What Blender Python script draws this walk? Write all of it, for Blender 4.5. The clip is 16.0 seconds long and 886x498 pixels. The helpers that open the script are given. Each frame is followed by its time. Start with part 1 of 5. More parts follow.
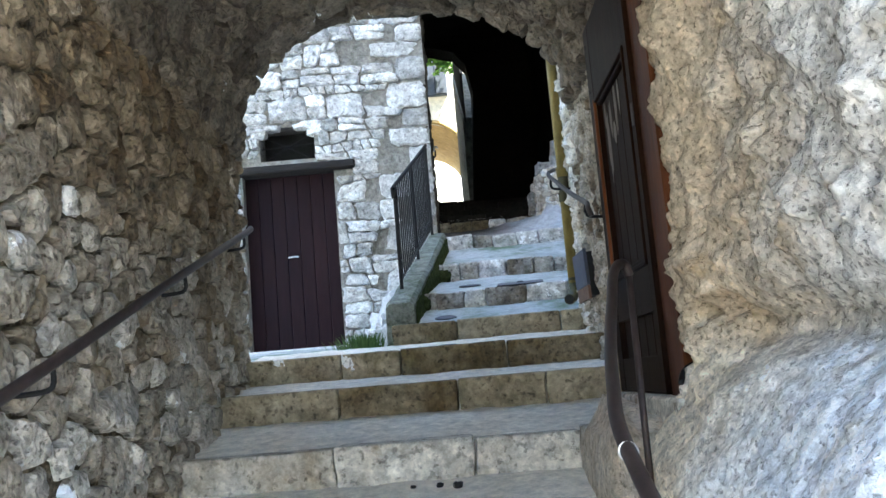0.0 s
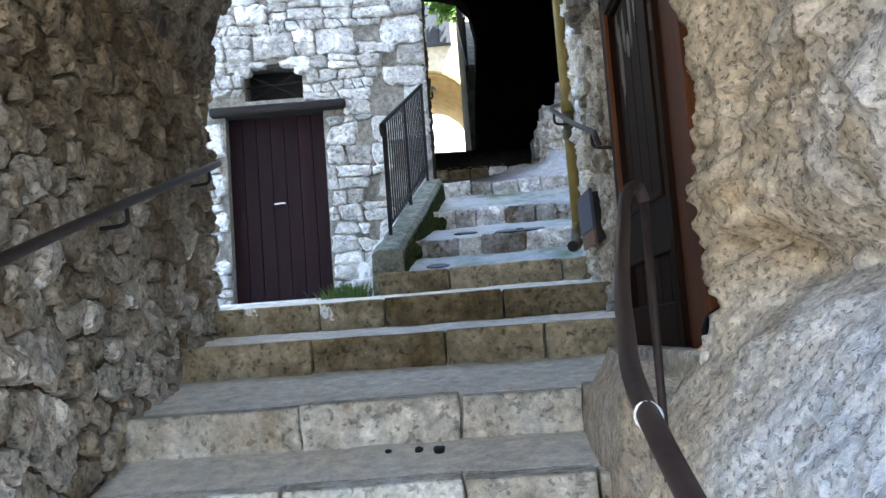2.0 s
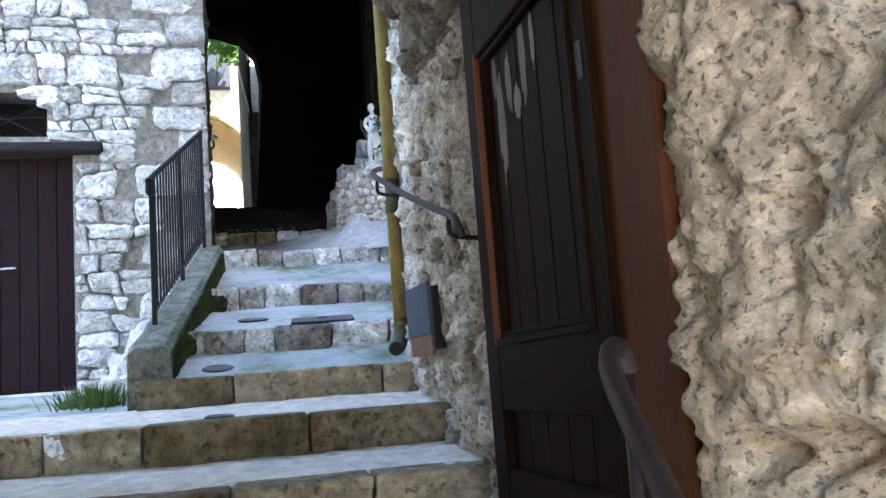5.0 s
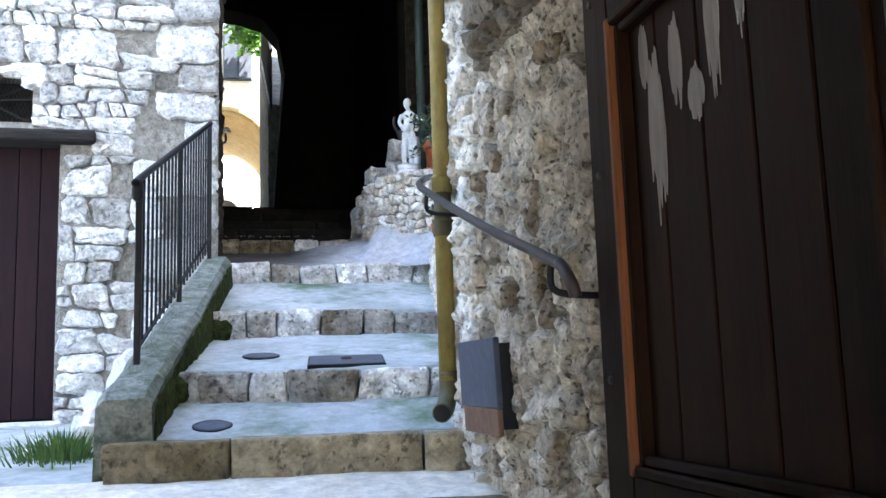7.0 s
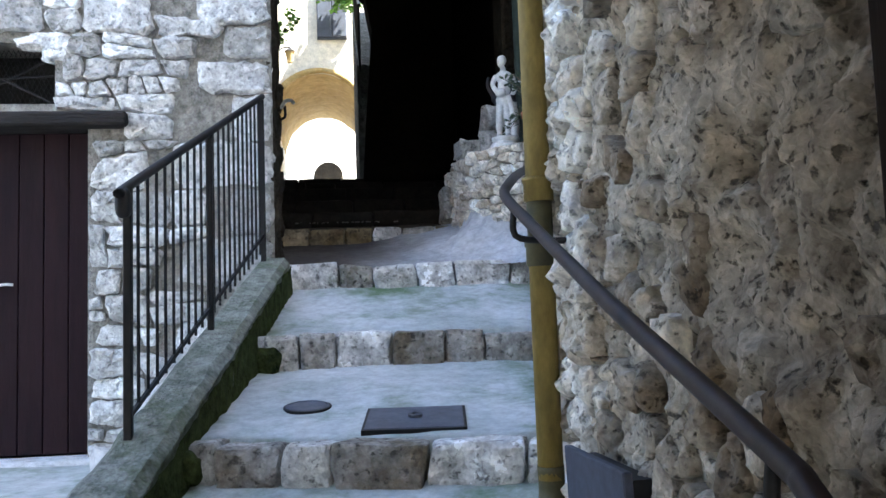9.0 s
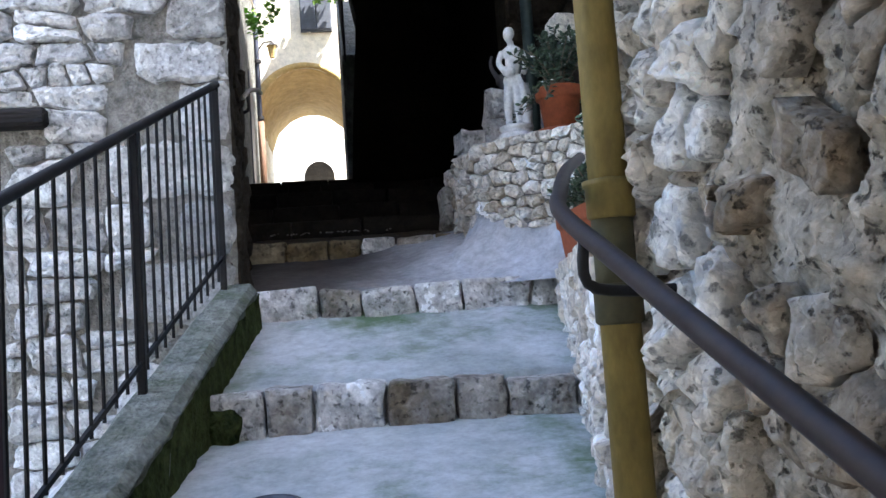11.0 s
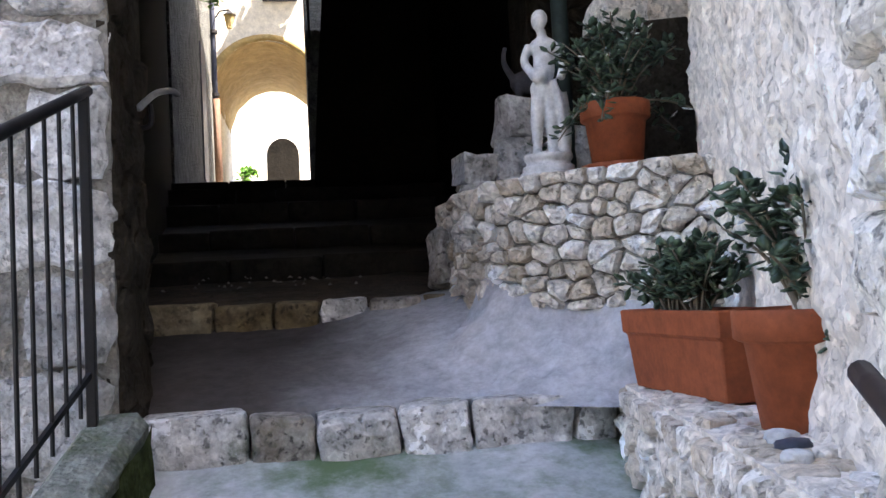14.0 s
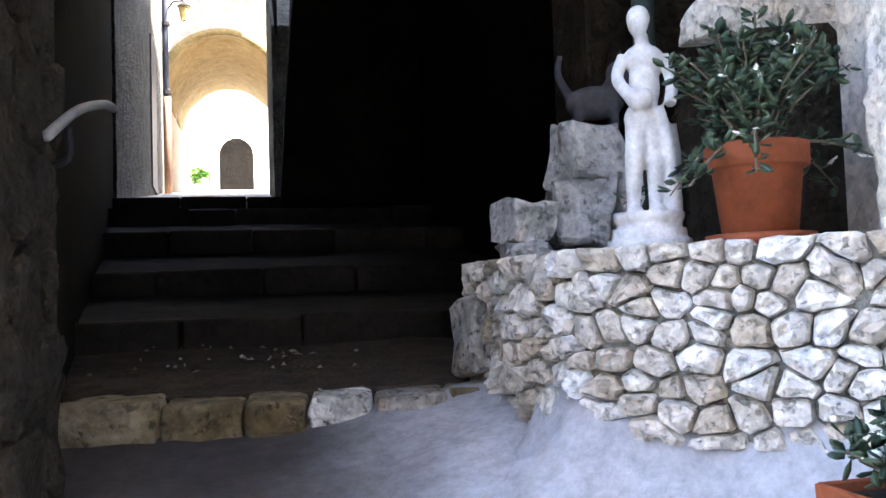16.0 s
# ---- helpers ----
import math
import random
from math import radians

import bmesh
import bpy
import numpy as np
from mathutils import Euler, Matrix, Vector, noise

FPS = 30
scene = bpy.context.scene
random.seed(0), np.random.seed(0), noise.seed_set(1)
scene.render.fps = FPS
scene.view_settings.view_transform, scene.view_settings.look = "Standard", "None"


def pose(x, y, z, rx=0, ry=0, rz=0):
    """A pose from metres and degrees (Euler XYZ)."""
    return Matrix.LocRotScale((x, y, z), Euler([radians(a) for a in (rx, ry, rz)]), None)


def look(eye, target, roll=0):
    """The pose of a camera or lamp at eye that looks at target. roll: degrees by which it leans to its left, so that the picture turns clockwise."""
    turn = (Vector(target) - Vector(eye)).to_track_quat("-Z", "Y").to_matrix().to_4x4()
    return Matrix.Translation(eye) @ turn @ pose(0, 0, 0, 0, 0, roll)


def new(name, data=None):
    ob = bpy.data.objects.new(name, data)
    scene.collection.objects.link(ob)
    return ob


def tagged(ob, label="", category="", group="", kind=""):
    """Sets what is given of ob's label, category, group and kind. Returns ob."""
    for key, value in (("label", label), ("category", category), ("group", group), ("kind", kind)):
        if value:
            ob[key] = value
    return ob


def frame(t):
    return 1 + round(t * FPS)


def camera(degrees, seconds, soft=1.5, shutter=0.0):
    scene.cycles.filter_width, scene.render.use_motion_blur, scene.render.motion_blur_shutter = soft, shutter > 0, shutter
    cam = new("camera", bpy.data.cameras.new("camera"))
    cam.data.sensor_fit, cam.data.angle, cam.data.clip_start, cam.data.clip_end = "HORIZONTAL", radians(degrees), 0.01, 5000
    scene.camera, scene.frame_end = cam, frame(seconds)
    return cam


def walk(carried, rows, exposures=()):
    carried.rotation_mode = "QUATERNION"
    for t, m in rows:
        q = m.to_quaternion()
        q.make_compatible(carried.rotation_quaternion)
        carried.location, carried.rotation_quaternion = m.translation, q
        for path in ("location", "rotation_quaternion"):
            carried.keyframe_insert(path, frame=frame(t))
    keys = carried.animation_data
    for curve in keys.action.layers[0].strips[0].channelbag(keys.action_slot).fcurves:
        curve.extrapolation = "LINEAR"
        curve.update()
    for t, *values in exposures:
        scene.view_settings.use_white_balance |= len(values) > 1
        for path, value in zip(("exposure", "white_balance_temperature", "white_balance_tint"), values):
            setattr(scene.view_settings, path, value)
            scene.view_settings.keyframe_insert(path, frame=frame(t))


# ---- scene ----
cam = camera(52.6, 16.0)
METRES, EYE, TILT, LEAN, TURN = 8.0, 1.5, 0.0, 0.0, 0.0
ROWS = [
    (0.0, 0.0, 0.0, 0.0, 0.69, 8.21, 4.78),
    (0.5, -0.0021, 0.0199, -0.0026, -1.63, 8.91, 3.79),
    (1.0, -0.0035, 0.042, -0.0052, -3.01, 6.0, 3.05),
    (1.5, 0.0047, 0.0647, -0.0059, 0.99, 6.14, 3.58),
    (2.0, 0.0102, 0.073, -0.006, 0.98, 5.68, 4.24),
    (2.5, 0.0199, 0.0827, -0.001, -6.86, 7.48, 6.44),
    (3.0, 0.0099, 0.1065, 0.0043, -10.33, 8.85, 8.87),
    (3.5, 0.0017, 0.1361, 0.0086, -13.16, 10.37, 6.03),
    (4.0, 0.0019, 0.1664, 0.0193, -13.34, 9.84, 4.26),
    (6.5, -0.0039, 0.3194, 0.0699, -14.62, 6.62, 4.04),
    (7.0, 0.0081, 0.3545, 0.0777, -13.01, 8.02, 1.81),
    (7.5, 0.0192, 0.3958, 0.0833, -11.9, 9.17, 2.96),
    (8.0, 0.0254, 0.4225, 0.1012, -12.79, 7.25, 4.72),
    (8.5, 0.0386, 0.4631, 0.1086, -7.6, 6.44, 3.6),
    (9.0, 0.0463, 0.4923, 0.1275, -5.91, 5.27, 1.98),
    (9.5, 0.0485, 0.5238, 0.1348, -7.46, 5.94, 5.18),
    (10.0, 0.0494, 0.558, 0.1383, -5.52, 6.22, 3.83),
    (12.5, 0.0645, 0.6982, 0.191, -9.59, 2.59, 4.05),
    (13.0, 0.0631, 0.7343, 0.2076, -12.36, 4.94, 2.96),
    (13.5, 0.0626, 0.7636, 0.2154, -11.37, 5.73, 1.52),
    (14.0, 0.065, 0.7966, 0.2185, -8.24, 3.11, 2.9),
    (14.5, 0.0608, 0.8292, 0.2308, -11.37, 5.24, 1.85),
    (15.0, 0.0626, 0.8574, 0.2424, -12.92, 3.88, 0.94),
    (15.5, 0.0625, 0.8899, 0.2503, -10.58, 3.34, 0.62),
    (16.0, 0.0516, 0.9262, 0.2569, -11.44, 3.06, 1.86),
]

walk(cam, [(t, pose(0, 0, EYE, TILT, LEAN, TURN) @ pose(METRES * x, METRES * y, METRES * z, 90 + pitch, roll, yaw)) for t, x, y, z, yaw, pitch, roll in ROWS],
     exposures=[(0.0, 3.7, 6150, 3), (2.0, 3.65, 6150, 6), (3.0, 3.45, 6050, 7), (4.2, 3.6, 6000, 8), (6.5, 4.15, 6200, 9), (7.5, 4.05, 6200, 9), (9.0, 3.45, 6200, 9), (10.2, 3.35, 6250, 11), (12.5, 3.2, 6450, 16), (13.5, 3.15, 6850, 18), (14.5, 3.35, 6700, 18), (15.5, 3.7, 6500, 18), (16.0, 4.1, 6450, 17)])

# ---- world and sun ----
SUN_EL = 60.0
world = bpy.data.worlds.new("sky")
scene.world = world
world.use_nodes = True
wn = world.node_tree.nodes
sky = wn.new("ShaderNodeTexSky")
sky.sky_type = "NISHITA"
sky.sun_disc = False
sky.sun_elevation = radians(SUN_EL)
sky.sun_rotation = radians(121)
wn["Background"].inputs["Strength"].default_value = 0.15
world.node_tree.links.new(sky.outputs[0], wn["Background"].inputs["Color"])
sun_data = bpy.data.lights.new("sun", "SUN")
sun_data.energy, sun_data.angle, sun_data.color = 4.0, radians(0.5), (1.0, 0.95, 0.87)
sun = new("sun", sun_data)
sun.matrix_world = look((8.57, -5.14, 10 * math.tan(radians(SUN_EL))), (0, 0, 0))


# ---- materials ----
def rgb(c):
    return (c[0], c[1], c[2], 1.0)


def mat(name, cols, scale=3.0, fine=45.0, rough=0.9, bump=0.5, depth=0.02, vary=0.3, metallic=0.0, stain=None, stain_scale=1.2,
        stain_at=0.55, stain_soft=0.22, stretch=(1, 1, 1), spec=0.3, grain=0.25, chip=0.0, crack=0.6, pit=0.6):
    """Colour ramp over a broad noise, darkened by a fine grain whose pits carry painted crevice shade, shifted piece by
    piece, with optional stains and a two-scale bump; chip (per metre) breaks it into small facets with cracks and pits,
    coloured darker for the shade in them.
    """
    m = bpy.data.materials.new(name)
    m.use_nodes = True
    nt = m.node_tree
    n, ln = nt.nodes, nt.links
    bsdf = n["Principled BSDF"]
    geo = n.new("ShaderNodeNewGeometry")
    info = n.new("ShaderNodeObjectInfo")
    mp = n.new("ShaderNodeMapping")
    mp.inputs["Scale"].default_value = stretch
    ln.new(geo.outputs["Position"], mp.inputs["Vector"])

    def noise_tex(sc, detail, r=0.6):
        t = n.new("ShaderNodeTexNoise")
        t.inputs["Scale"].default_value, t.inputs["Detail"].default_value, t.inputs["Roughness"].default_value = sc, detail, r
        ln.new(mp.outputs[0], t.inputs["Vector"])
        return t

    def math_node(op, a, b):
        t = n.new("ShaderNodeMath")
        t.operation = op
        for i, v in enumerate((a, b)):
            if isinstance(v, (int, float)):
                t.inputs[i].default_value = v
            else:
                ln.new(v, t.inputs[i])
        return t.outputs[0]

    broad, fine_t = noise_tex(scale, 6), noise_tex(fine, 5, 0.65)
    both = math_node("FRACT", math_node("ADD", info.outputs["Random"], geo.outputs["Random Per Island"]), 0)
    shift = math_node("MULTIPLY", math_node("SUBTRACT", both, 0.5), vary)
    f = math_node("ADD", math_node("MULTIPLY", math_node("SUBTRACT", broad.outputs[0], 0.5), 1.5), 0.5)
    f = math_node("ADD", f, shift)
    ramp = n.new("ShaderNodeValToRGB")
    el = ramp.color_ramp.elements
    for i, c in enumerate(cols):
        p = i / max(1, len(cols) - 1)
        e = el[0] if i == 0 else (el[1] if i == len(cols) - 1 else el.new(p))
        e.position = p
        e.color = rgb(c)
    ln.new(f, ramp.inputs[0])
    col = ramp.outputs[0]
    # low spots of the bump noise are coloured darker, as crevice shade
    pits = noise_tex(fine * 0.3, 6, 0.62)
    g = math_node("ADD", math_node("MULTIPLY", math_node("SUBTRACT", fine_t.outputs[0], 0.5), 2.3 * grain), 1.0)
    g = math_node("ADD", g, math_node("MULTIPLY", math_node("SUBTRACT", pits.outputs[0], 0.5), 4.3 * grain))
    g = math_node("MINIMUM", math_node("MAXIMUM", g, 0.22), 1.55)
    mul = n.new("ShaderNodeMix")
    mul.data_type, mul.blend_type = "RGBA", "MULTIPLY"
    mul.inputs[0].default_value = 1.0
    ln.new(col, mul.inputs[6])
    ln.new(g, mul.inputs[7])
    col = mul.outputs[2]
    if stain is not None:
        st = noise_tex(stain_scale, 7, 0.7)
        sm = n.new("ShaderNodeMapRange")
        sm.interpolation_type = "SMOOTHSTEP"
        sm.inputs[1].default_value, sm.inputs[2].default_value = stain_at, stain_at + stain_soft
        ln.new(st.outputs[0], sm.inputs[0])
        mx = n.new("ShaderNodeMix")
        mx.data_type = "RGBA"
        ln.new(sm.outputs[0], mx.inputs[0])
        ln.new(col, mx.inputs[6])
        mx.inputs[7].default_value = rgb(stain)
        col = mx.outputs[2]
    facet = None
    if chip:
        def smooth_step(v, a, b):
            t = n.new("ShaderNodeMapRange")
            t.interpolation_type = "SMOOTHSTEP"
            t.inputs[1].default_value, t.inputs[2].default_value = a, b
            ln.new(v, t.inputs[0])
            return t.outputs[0]

        warp_t = noise_tex(chip * 1.1, 4, .6)
        warp = n.new("ShaderNodeVectorMath")
        warp.operation = "MULTIPLY_ADD"
        warp.inputs[1].default_value = (.32 / chip,) * 3
        ln.new(warp_t.outputs[1], warp.inputs[0])
        ln.new(mp.outputs[0], warp.inputs[2])
        tones = []
        for k in (1.0, 2.6):
            cell = n.new("ShaderNodeTexVoronoi")
            cell.inputs["Scale"].default_value = chip * k
            ln.new(warp.outputs[0], cell.inputs["Vector"])
            sep = n.new("ShaderNodeSeparateColor")
            ln.new(cell.outputs["Color"], sep.inputs[0])
            tones.append(sep.outputs[0])
        edge = n.new("ShaderNodeTexVoronoi")
        edge.feature = "DISTANCE_TO_EDGE"
        edge.inputs["Scale"].default_value = chip
        ln.new(warp.outputs[0], edge.inputs["Vector"])
        patch = smooth_step(noise_tex(chip * .35, 3).outputs[0], .42, .62)
        open_crack = math_node("MULTIPLY", math_node("SUBTRACT", 1.0, smooth_step(edge.outputs["Distance"], .0, .07)), patch)
        hole = smooth_step(noise_tex(chip * 1.5, 5, .6).outputs[0], .55, .66)
        tone = math_node("ADD", math_node("MULTIPLY", tones[0], .30), math_node("MULTIPLY", tones[1], .26))
        shade = math_node("ADD", tone, .80)
        # cracks and holes get the shade inside them as darker colour
        shade = math_node("MULTIPLY", shade, math_node("SUBTRACT", 1.0, math_node("MULTIPLY", open_crack, crack)))
        shade = math_node("MULTIPLY", shade, math_node("SUBTRACT", 1.0, math_node("MULTIPLY", hole, pit)))
        chipped = n.new("ShaderNodeMix")
        chipped.data_type, chipped.blend_type = "RGBA", "MULTIPLY"
        chipped.inputs[0].default_value = 1.0
        ln.new(col, chipped.inputs[6])
        ln.new(shade, chipped.inputs[7])
        col = chipped.outputs[2]
        facet = math_node("SUBTRACT", math_node("MULTIPLY", tone, .9), math_node("ADD", math_node("MULTIPLY", open_crack, crack), math_node("MULTIPLY", hole, .9)))
    ln.new(col, bsdf.inputs["Base Color"])
    bsdf.inputs["Roughness"].default_value = rough
    bsdf.inputs["Metallic"].default_value = metallic
    bsdf.inputs["Specular IOR Level"].default_value = spec
    if bump:
        h = math_node("ADD", math_node("MULTIPLY", pits.outputs[0], 1.3), math_node("MULTIPLY", fine_t.outputs[0], 0.6))
        if bump >= 0.8:
            vor = n.new("ShaderNodeTexVoronoi")
            vor.inputs["Scale"].default_value = fine * 1.1
            ln.new(mp.outputs[0], vor.inputs["Vector"])
            h = math_node("SUBTRACT", h, math_node("MULTIPLY", vor.outputs["Distance"], 0.55))
        if facet is not None:
            h = math_node("ADD", h, facet)
        b = n.new("ShaderNodeBump")
        b.inputs["Strength"].default_value, b.inputs["Distance"].default_value = bump, depth
        ln.new(h, b.inputs["Height"])
        ln.new(b.outputs[0], bsdf.inputs["Normal"])
    return m


M_FACADE = mat("pale_limestone", [(.32, .31, .295), (.52, .51, .495), (.76, .75, .735)], 6, 60, bump=.8, depth=.012, vary=.8, stain=(.40, .37, .32), stain_scale=2, stain_at=.62, grain=.32, chip=22, crack=0.0, pit=0.4)
M_MORTAR = mat("pale_lime_mortar", [(.17, .155, .13), (.34, .32, .285)], 7, 70, bump=.9, depth=.014, grain=.5)
M_TUNNEL = mat("tan_rubble_stone", [(.20, .155, .10), (.37, .31, .225), (.55, .51, .45)], 4, 45, bump=.8, depth=.014, vary=.8, stain=(.52, .52, .49), stain_scale=1.5, stain_at=.6, grain=.42, chip=24, crack=0.0, pit=0.5)
M_TMORTAR = mat("brown_earth_mortar", [(.09, .07, .045), (.25, .205, .14)], 6, 55, bump=1.0, depth=.028, grain=.6, chip=30, crack=0.0, pit=0.6)
# vault stone is a darker copy of the wall stone, carrying the vault's shade
M_VAULT = mat("brown_vault_stone_shaded", [(.07, .055, .04), (.15, .12, .085), (.24, .20, .15)], 4, 45, bump=.8, depth=.014, vary=.7, grain=.42, chip=24, crack=0, pit=0.5)
M_ROCK = mat("weathered_rough_limestone_rock", [(.30, .265, .215), (.56, .53, .48), (.75, .74, .72)], 5, 60, bump=.7, depth=.011, vary=0, stain=(.44, .35, .22), stain_scale=2.4, stain_at=.56, grain=.34, chip=34, crack=0.0, pit=0.42)
M_WALLSTONE = mat("grimy_brown_rubble_limestone", [(.18, .13, .08), (.42, .345, .245), (.68, .62, .52)], 5, 55, bump=.8, depth=.013, vary=.9, stain=(.24, .17, .10), stain_scale=1.9, stain_at=.58, grain=.4, chip=30, crack=0.0, pit=0.65)
M_PLANTER = mat("warm_pale_rubble", [(.50, .42, .32), (.68, .61, .52), (.84, .80, .74)], 6, 55, bump=.8, depth=.011, vary=.9, stain=(.50, .40, .28), stain_scale=3, stain_at=.62, grain=.28, chip=26, crack=0.0, pit=0.4)
M_STEP = mat("worn_tan_step_stone", [(.33, .27, .19), (.56, .50, .40), (.72, .69, .62)], 4, 50, bump=.7, depth=.009, vary=.7, stain=(.20, .115, .04), stain_scale=2.2, stain_at=.55, grain=.4, chip=18, crack=0.0, pit=0.45)
M_CREAMSTONE = mat("cream_limestone_with_tan_lime", [(.48, .41, .31), (.72, .66, .57), (.86, .83, .77)], 4, 60, bump=.8, depth=.013, vary=.8, stain=(.48, .39, .27), stain_scale=2.2, stain_at=.6, grain=.3, chip=24, crack=0.15, pit=0.6)
M_STEP_OCHRE = mat("dark_ochre_step_stone", [(.10, .07, .03), (.24, .175, .09), (.42, .35, .24)], 4, 50, bump=.7, depth=.010, vary=.7, stain=(.10, .085, .03), stain_scale=2.2, stain_at=.52, grain=.42, chip=18, crack=0.0, pit=0.55)
M_STEP_GREY = mat("worn_grey_step_stone", [(.15, .12, .085), (.36, .335, .29), (.66, .65, .63)], 6, 50, bump=.8, depth=.012, vary=.8, stain=(.06, .08, .02), stain_scale=2.6, stain_at=.56, grain=.42, chip=22, crack=0.1, pit=0.6)
M_TREAD_IN = mat("dusty_stone_tread", [(.62, .54, .43), (.82, .76, .65)], 3, 50, bump=.5, depth=.008, vary=.1, stain=(.74, .69, .60), stain_scale=1.7, grain=.28)
M_TREAD = mat("pale_cement_tread", [(.26, .29, .27), (.42, .44, .43), (.64, .65, .66)], 2.2, 60, bump=.4, depth=.006, stain=(.11, .165, .08), stain_scale=1.5, stain_at=.45, grain=.2)
M_DIRT_SHADED = mat("dirty_cement_floor_shaded", [(.26, .25, .25), (.44, .44, .45), (.62, .63, .66)], 1.8, 60, bump=.5, depth=.009, vary=0, stain=(.28, .26, .24), stain_scale=1.6, stain_at=.56, grain=.26)
M_RMORTAR = mat("brown_lime_mortar", [(.17, .12, .07), (.38, .30, .205), (.62, .55, .44)], 5, 55, bump=.8, depth=.013, vary=0, stain=(.56, .50, .42), stain_scale=2.5, stain_at=.6, grain=.45, chip=34, crack=0.0, pit=0.7)
M_CURB = mat("mossy_cement_curb", [(.11, .125, .09), (.29, .30, .27)], 5, 60, bump=.8, stain=(.06, .08, .022), stain_scale=2.2, stain_at=.5, grain=.55)
M_MOSS = mat("dark_green_moss", [(.010, .016, .004), (.035, .05, .012), (.07, .085, .03)], 14, 60, rough=1.0, bump=1.0, depth=.02, grain=.6, spec=.05)
M_PLASTER = mat("pale_rough_render", [(.58, .49, .385), (.74, .665, .57), (.84, .79, .72)], 3, 45, bump=.7, depth=.011, stain=(.62, .50, .36), stain_scale=1.4, stain_at=.58, grain=.2, chip=22, crack=0, pit=.16)
# old masonry coloured dark where little light reaches it
M_SHADESTONE = mat("old_masonry_painted_shade", [(.022, .017, .012), (.055, .044, .032)], 3, 50, rough=1.0, bump=.8, grain=.4, spec=.1)
# step stone and soil, both coloured darker to carry the passage's shade
M_PASSAGE = mat("worn_passage_stone_shaded", [(.012, .010, .008), (.034, .028, .023)], 3, 50, rough=.85, bump=.6, depth=.008, grain=.4, spec=.1)
M_SOIL_SHADED = mat("trodden_soil_shaded", [(.035, .025, .017), (.085, .062, .043)], 4, 50, bump=.8, depth=.01, grain=.4, chip=20, crack=0, pit=.5)
# near-black colour that carries the passage's darkness
M_DEEPSHADE = mat("near_black_painted_shade", [(.004, .0034, .0026), (.013, .011, .008)], 3, 50, rough=1.0, bump=.6, grain=.4, spec=.05)
M_DOOR = mat("dark_maroon_painted_boards", [(.009, .0035, .0055), (.020, .007, .009)], 5, 60, rough=.65, bump=.3, depth=.005, stretch=(1, 1, .15), spec=.15)
M_LEAF = mat("dark_stained_oak", [(.0055, .0022, .001), (.018, .0068, .0025)], 8, 80, rough=.55, bump=.35, depth=.003, stretch=(1, 1, .08), spec=.05)
M_FRAME = mat("orange_brown_stained_wood", [(.05, .014, .004), (.15, .045, .011)], 6, 70, rough=.6, bump=.4, depth=.004, stretch=(1, 1, .1), spec=.2)
M_WORN = mat("bare_greyed_wood", [(.13, .115, .10), (.30, .275, .25)], 12, 90, rough=.85, bump=.3, depth=.003, stretch=(1, 1, .12))
M_BEAM = mat("grey_weathered_timber", [(.014, .012, .011), (.05, .045, .044)], 6, 70, bump=.8, stretch=(.12, 1, 1), spec=.1)
M_IRON = mat("black_painted_iron", [(.006, .0055, .006), (.018, .016, .016)], 12, 90, rough=.55, bump=.15, depth=.002, spec=.25)
M_RAILPAINT = mat("brown_painted_steel_tube", [(.020, .012, .010), (.05, .034, .03)], 9, 90, rough=.5, bump=.15, depth=.002, spec=.3)
M_PIPE = mat("ochre_painted_pipe", [(.15, .11, .028), (.27, .20, .06)], 5, 80, rough=.6, bump=.2, depth=.002, stain=(.07, .065, .025), stain_scale=3, stain_at=.58, stretch=(1, 1, .4))
M_PIPEDARK = mat("dark_cast_iron_collar", [(.05, .045, .025), (.10, .09, .04)], 9, 80, rough=.6, bump=.2, depth=.002)
M_BOX = mat("grey_blue_metal_cover", [(.045, .05, .068), (.07, .075, .10)], 5, 80, rough=.5, bump=.1, depth=.001, spec=.2)
M_RUST = mat("rusty_brown_board", [(.10, .055, .035), (.16, .09, .055)], 7, 80, rough=.8, bump=.3, depth=.003)
M_COVER = mat("dark_cast_iron_cover", [(.07, .075, .095), (.12, .125, .15)], 8, 80, rough=.6, bump=.4, depth=.003)
M_TERRA = mat("terracotta", [(.20, .048, .018), (.33, .088, .034)], 4, 70, rough=.75, bump=.15, depth=.003, stain=(.30, .13, .07), stain_scale=2.5, stain_at=.6)
M_SOIL = mat("dark_soil", [(.03, .022, .016), (.06, .045, .03)], 20, 90, bump=.9)
M_JADE = mat("dark_green_fleshy_leaf", [(.016, .04, .022), (.04, .075, .04), (.085, .13, .07)], 9, 90, rough=.4, bump=.05, vary=.9, spec=.5)
M_STEM = mat("grey_brown_stem", [(.16, .13, .09), (.25, .21, .16)], 10, 80, bump=.5)
M_STATUE = mat("white_cast_stone", [(.60, .59, .57), (.74, .73, .71)], 8, 90, bump=.15, depth=.004, rough=.8)
M_GREY = mat("grey_cast_stone", [(.07, .07, .08), (.12, .12, .13)], 8, 90, bump=.2, depth=.004)
M_WHITEROCK = mat("white_rough_boulder", [(.50, .50, .49), (.68, .68, .67)], 5, 50, bump=.8, vary=.3)
M_GRASS = mat("green_grass_blade", [(.05, .10, .02), (.12, .20, .05)], 9, 60, rough=.6, bump=0, vary=.8)
M_VINE = mat("bright_green_vine_leaf", [(.06, .16, .02), (.13, .28, .04)], 9, 60, rough=.5, bump=0, vary=.8)
M_CREAM = mat("cream_lime_render", [(.62, .56, .44), (.74, .69, .58)], 1.5, 30, bump=.3)
M_OCHRE = mat("ochre_vault_stone", [(.30, .20, .07), (.46, .33, .14)], 2.5, 25, bump=.8, vary=.4)
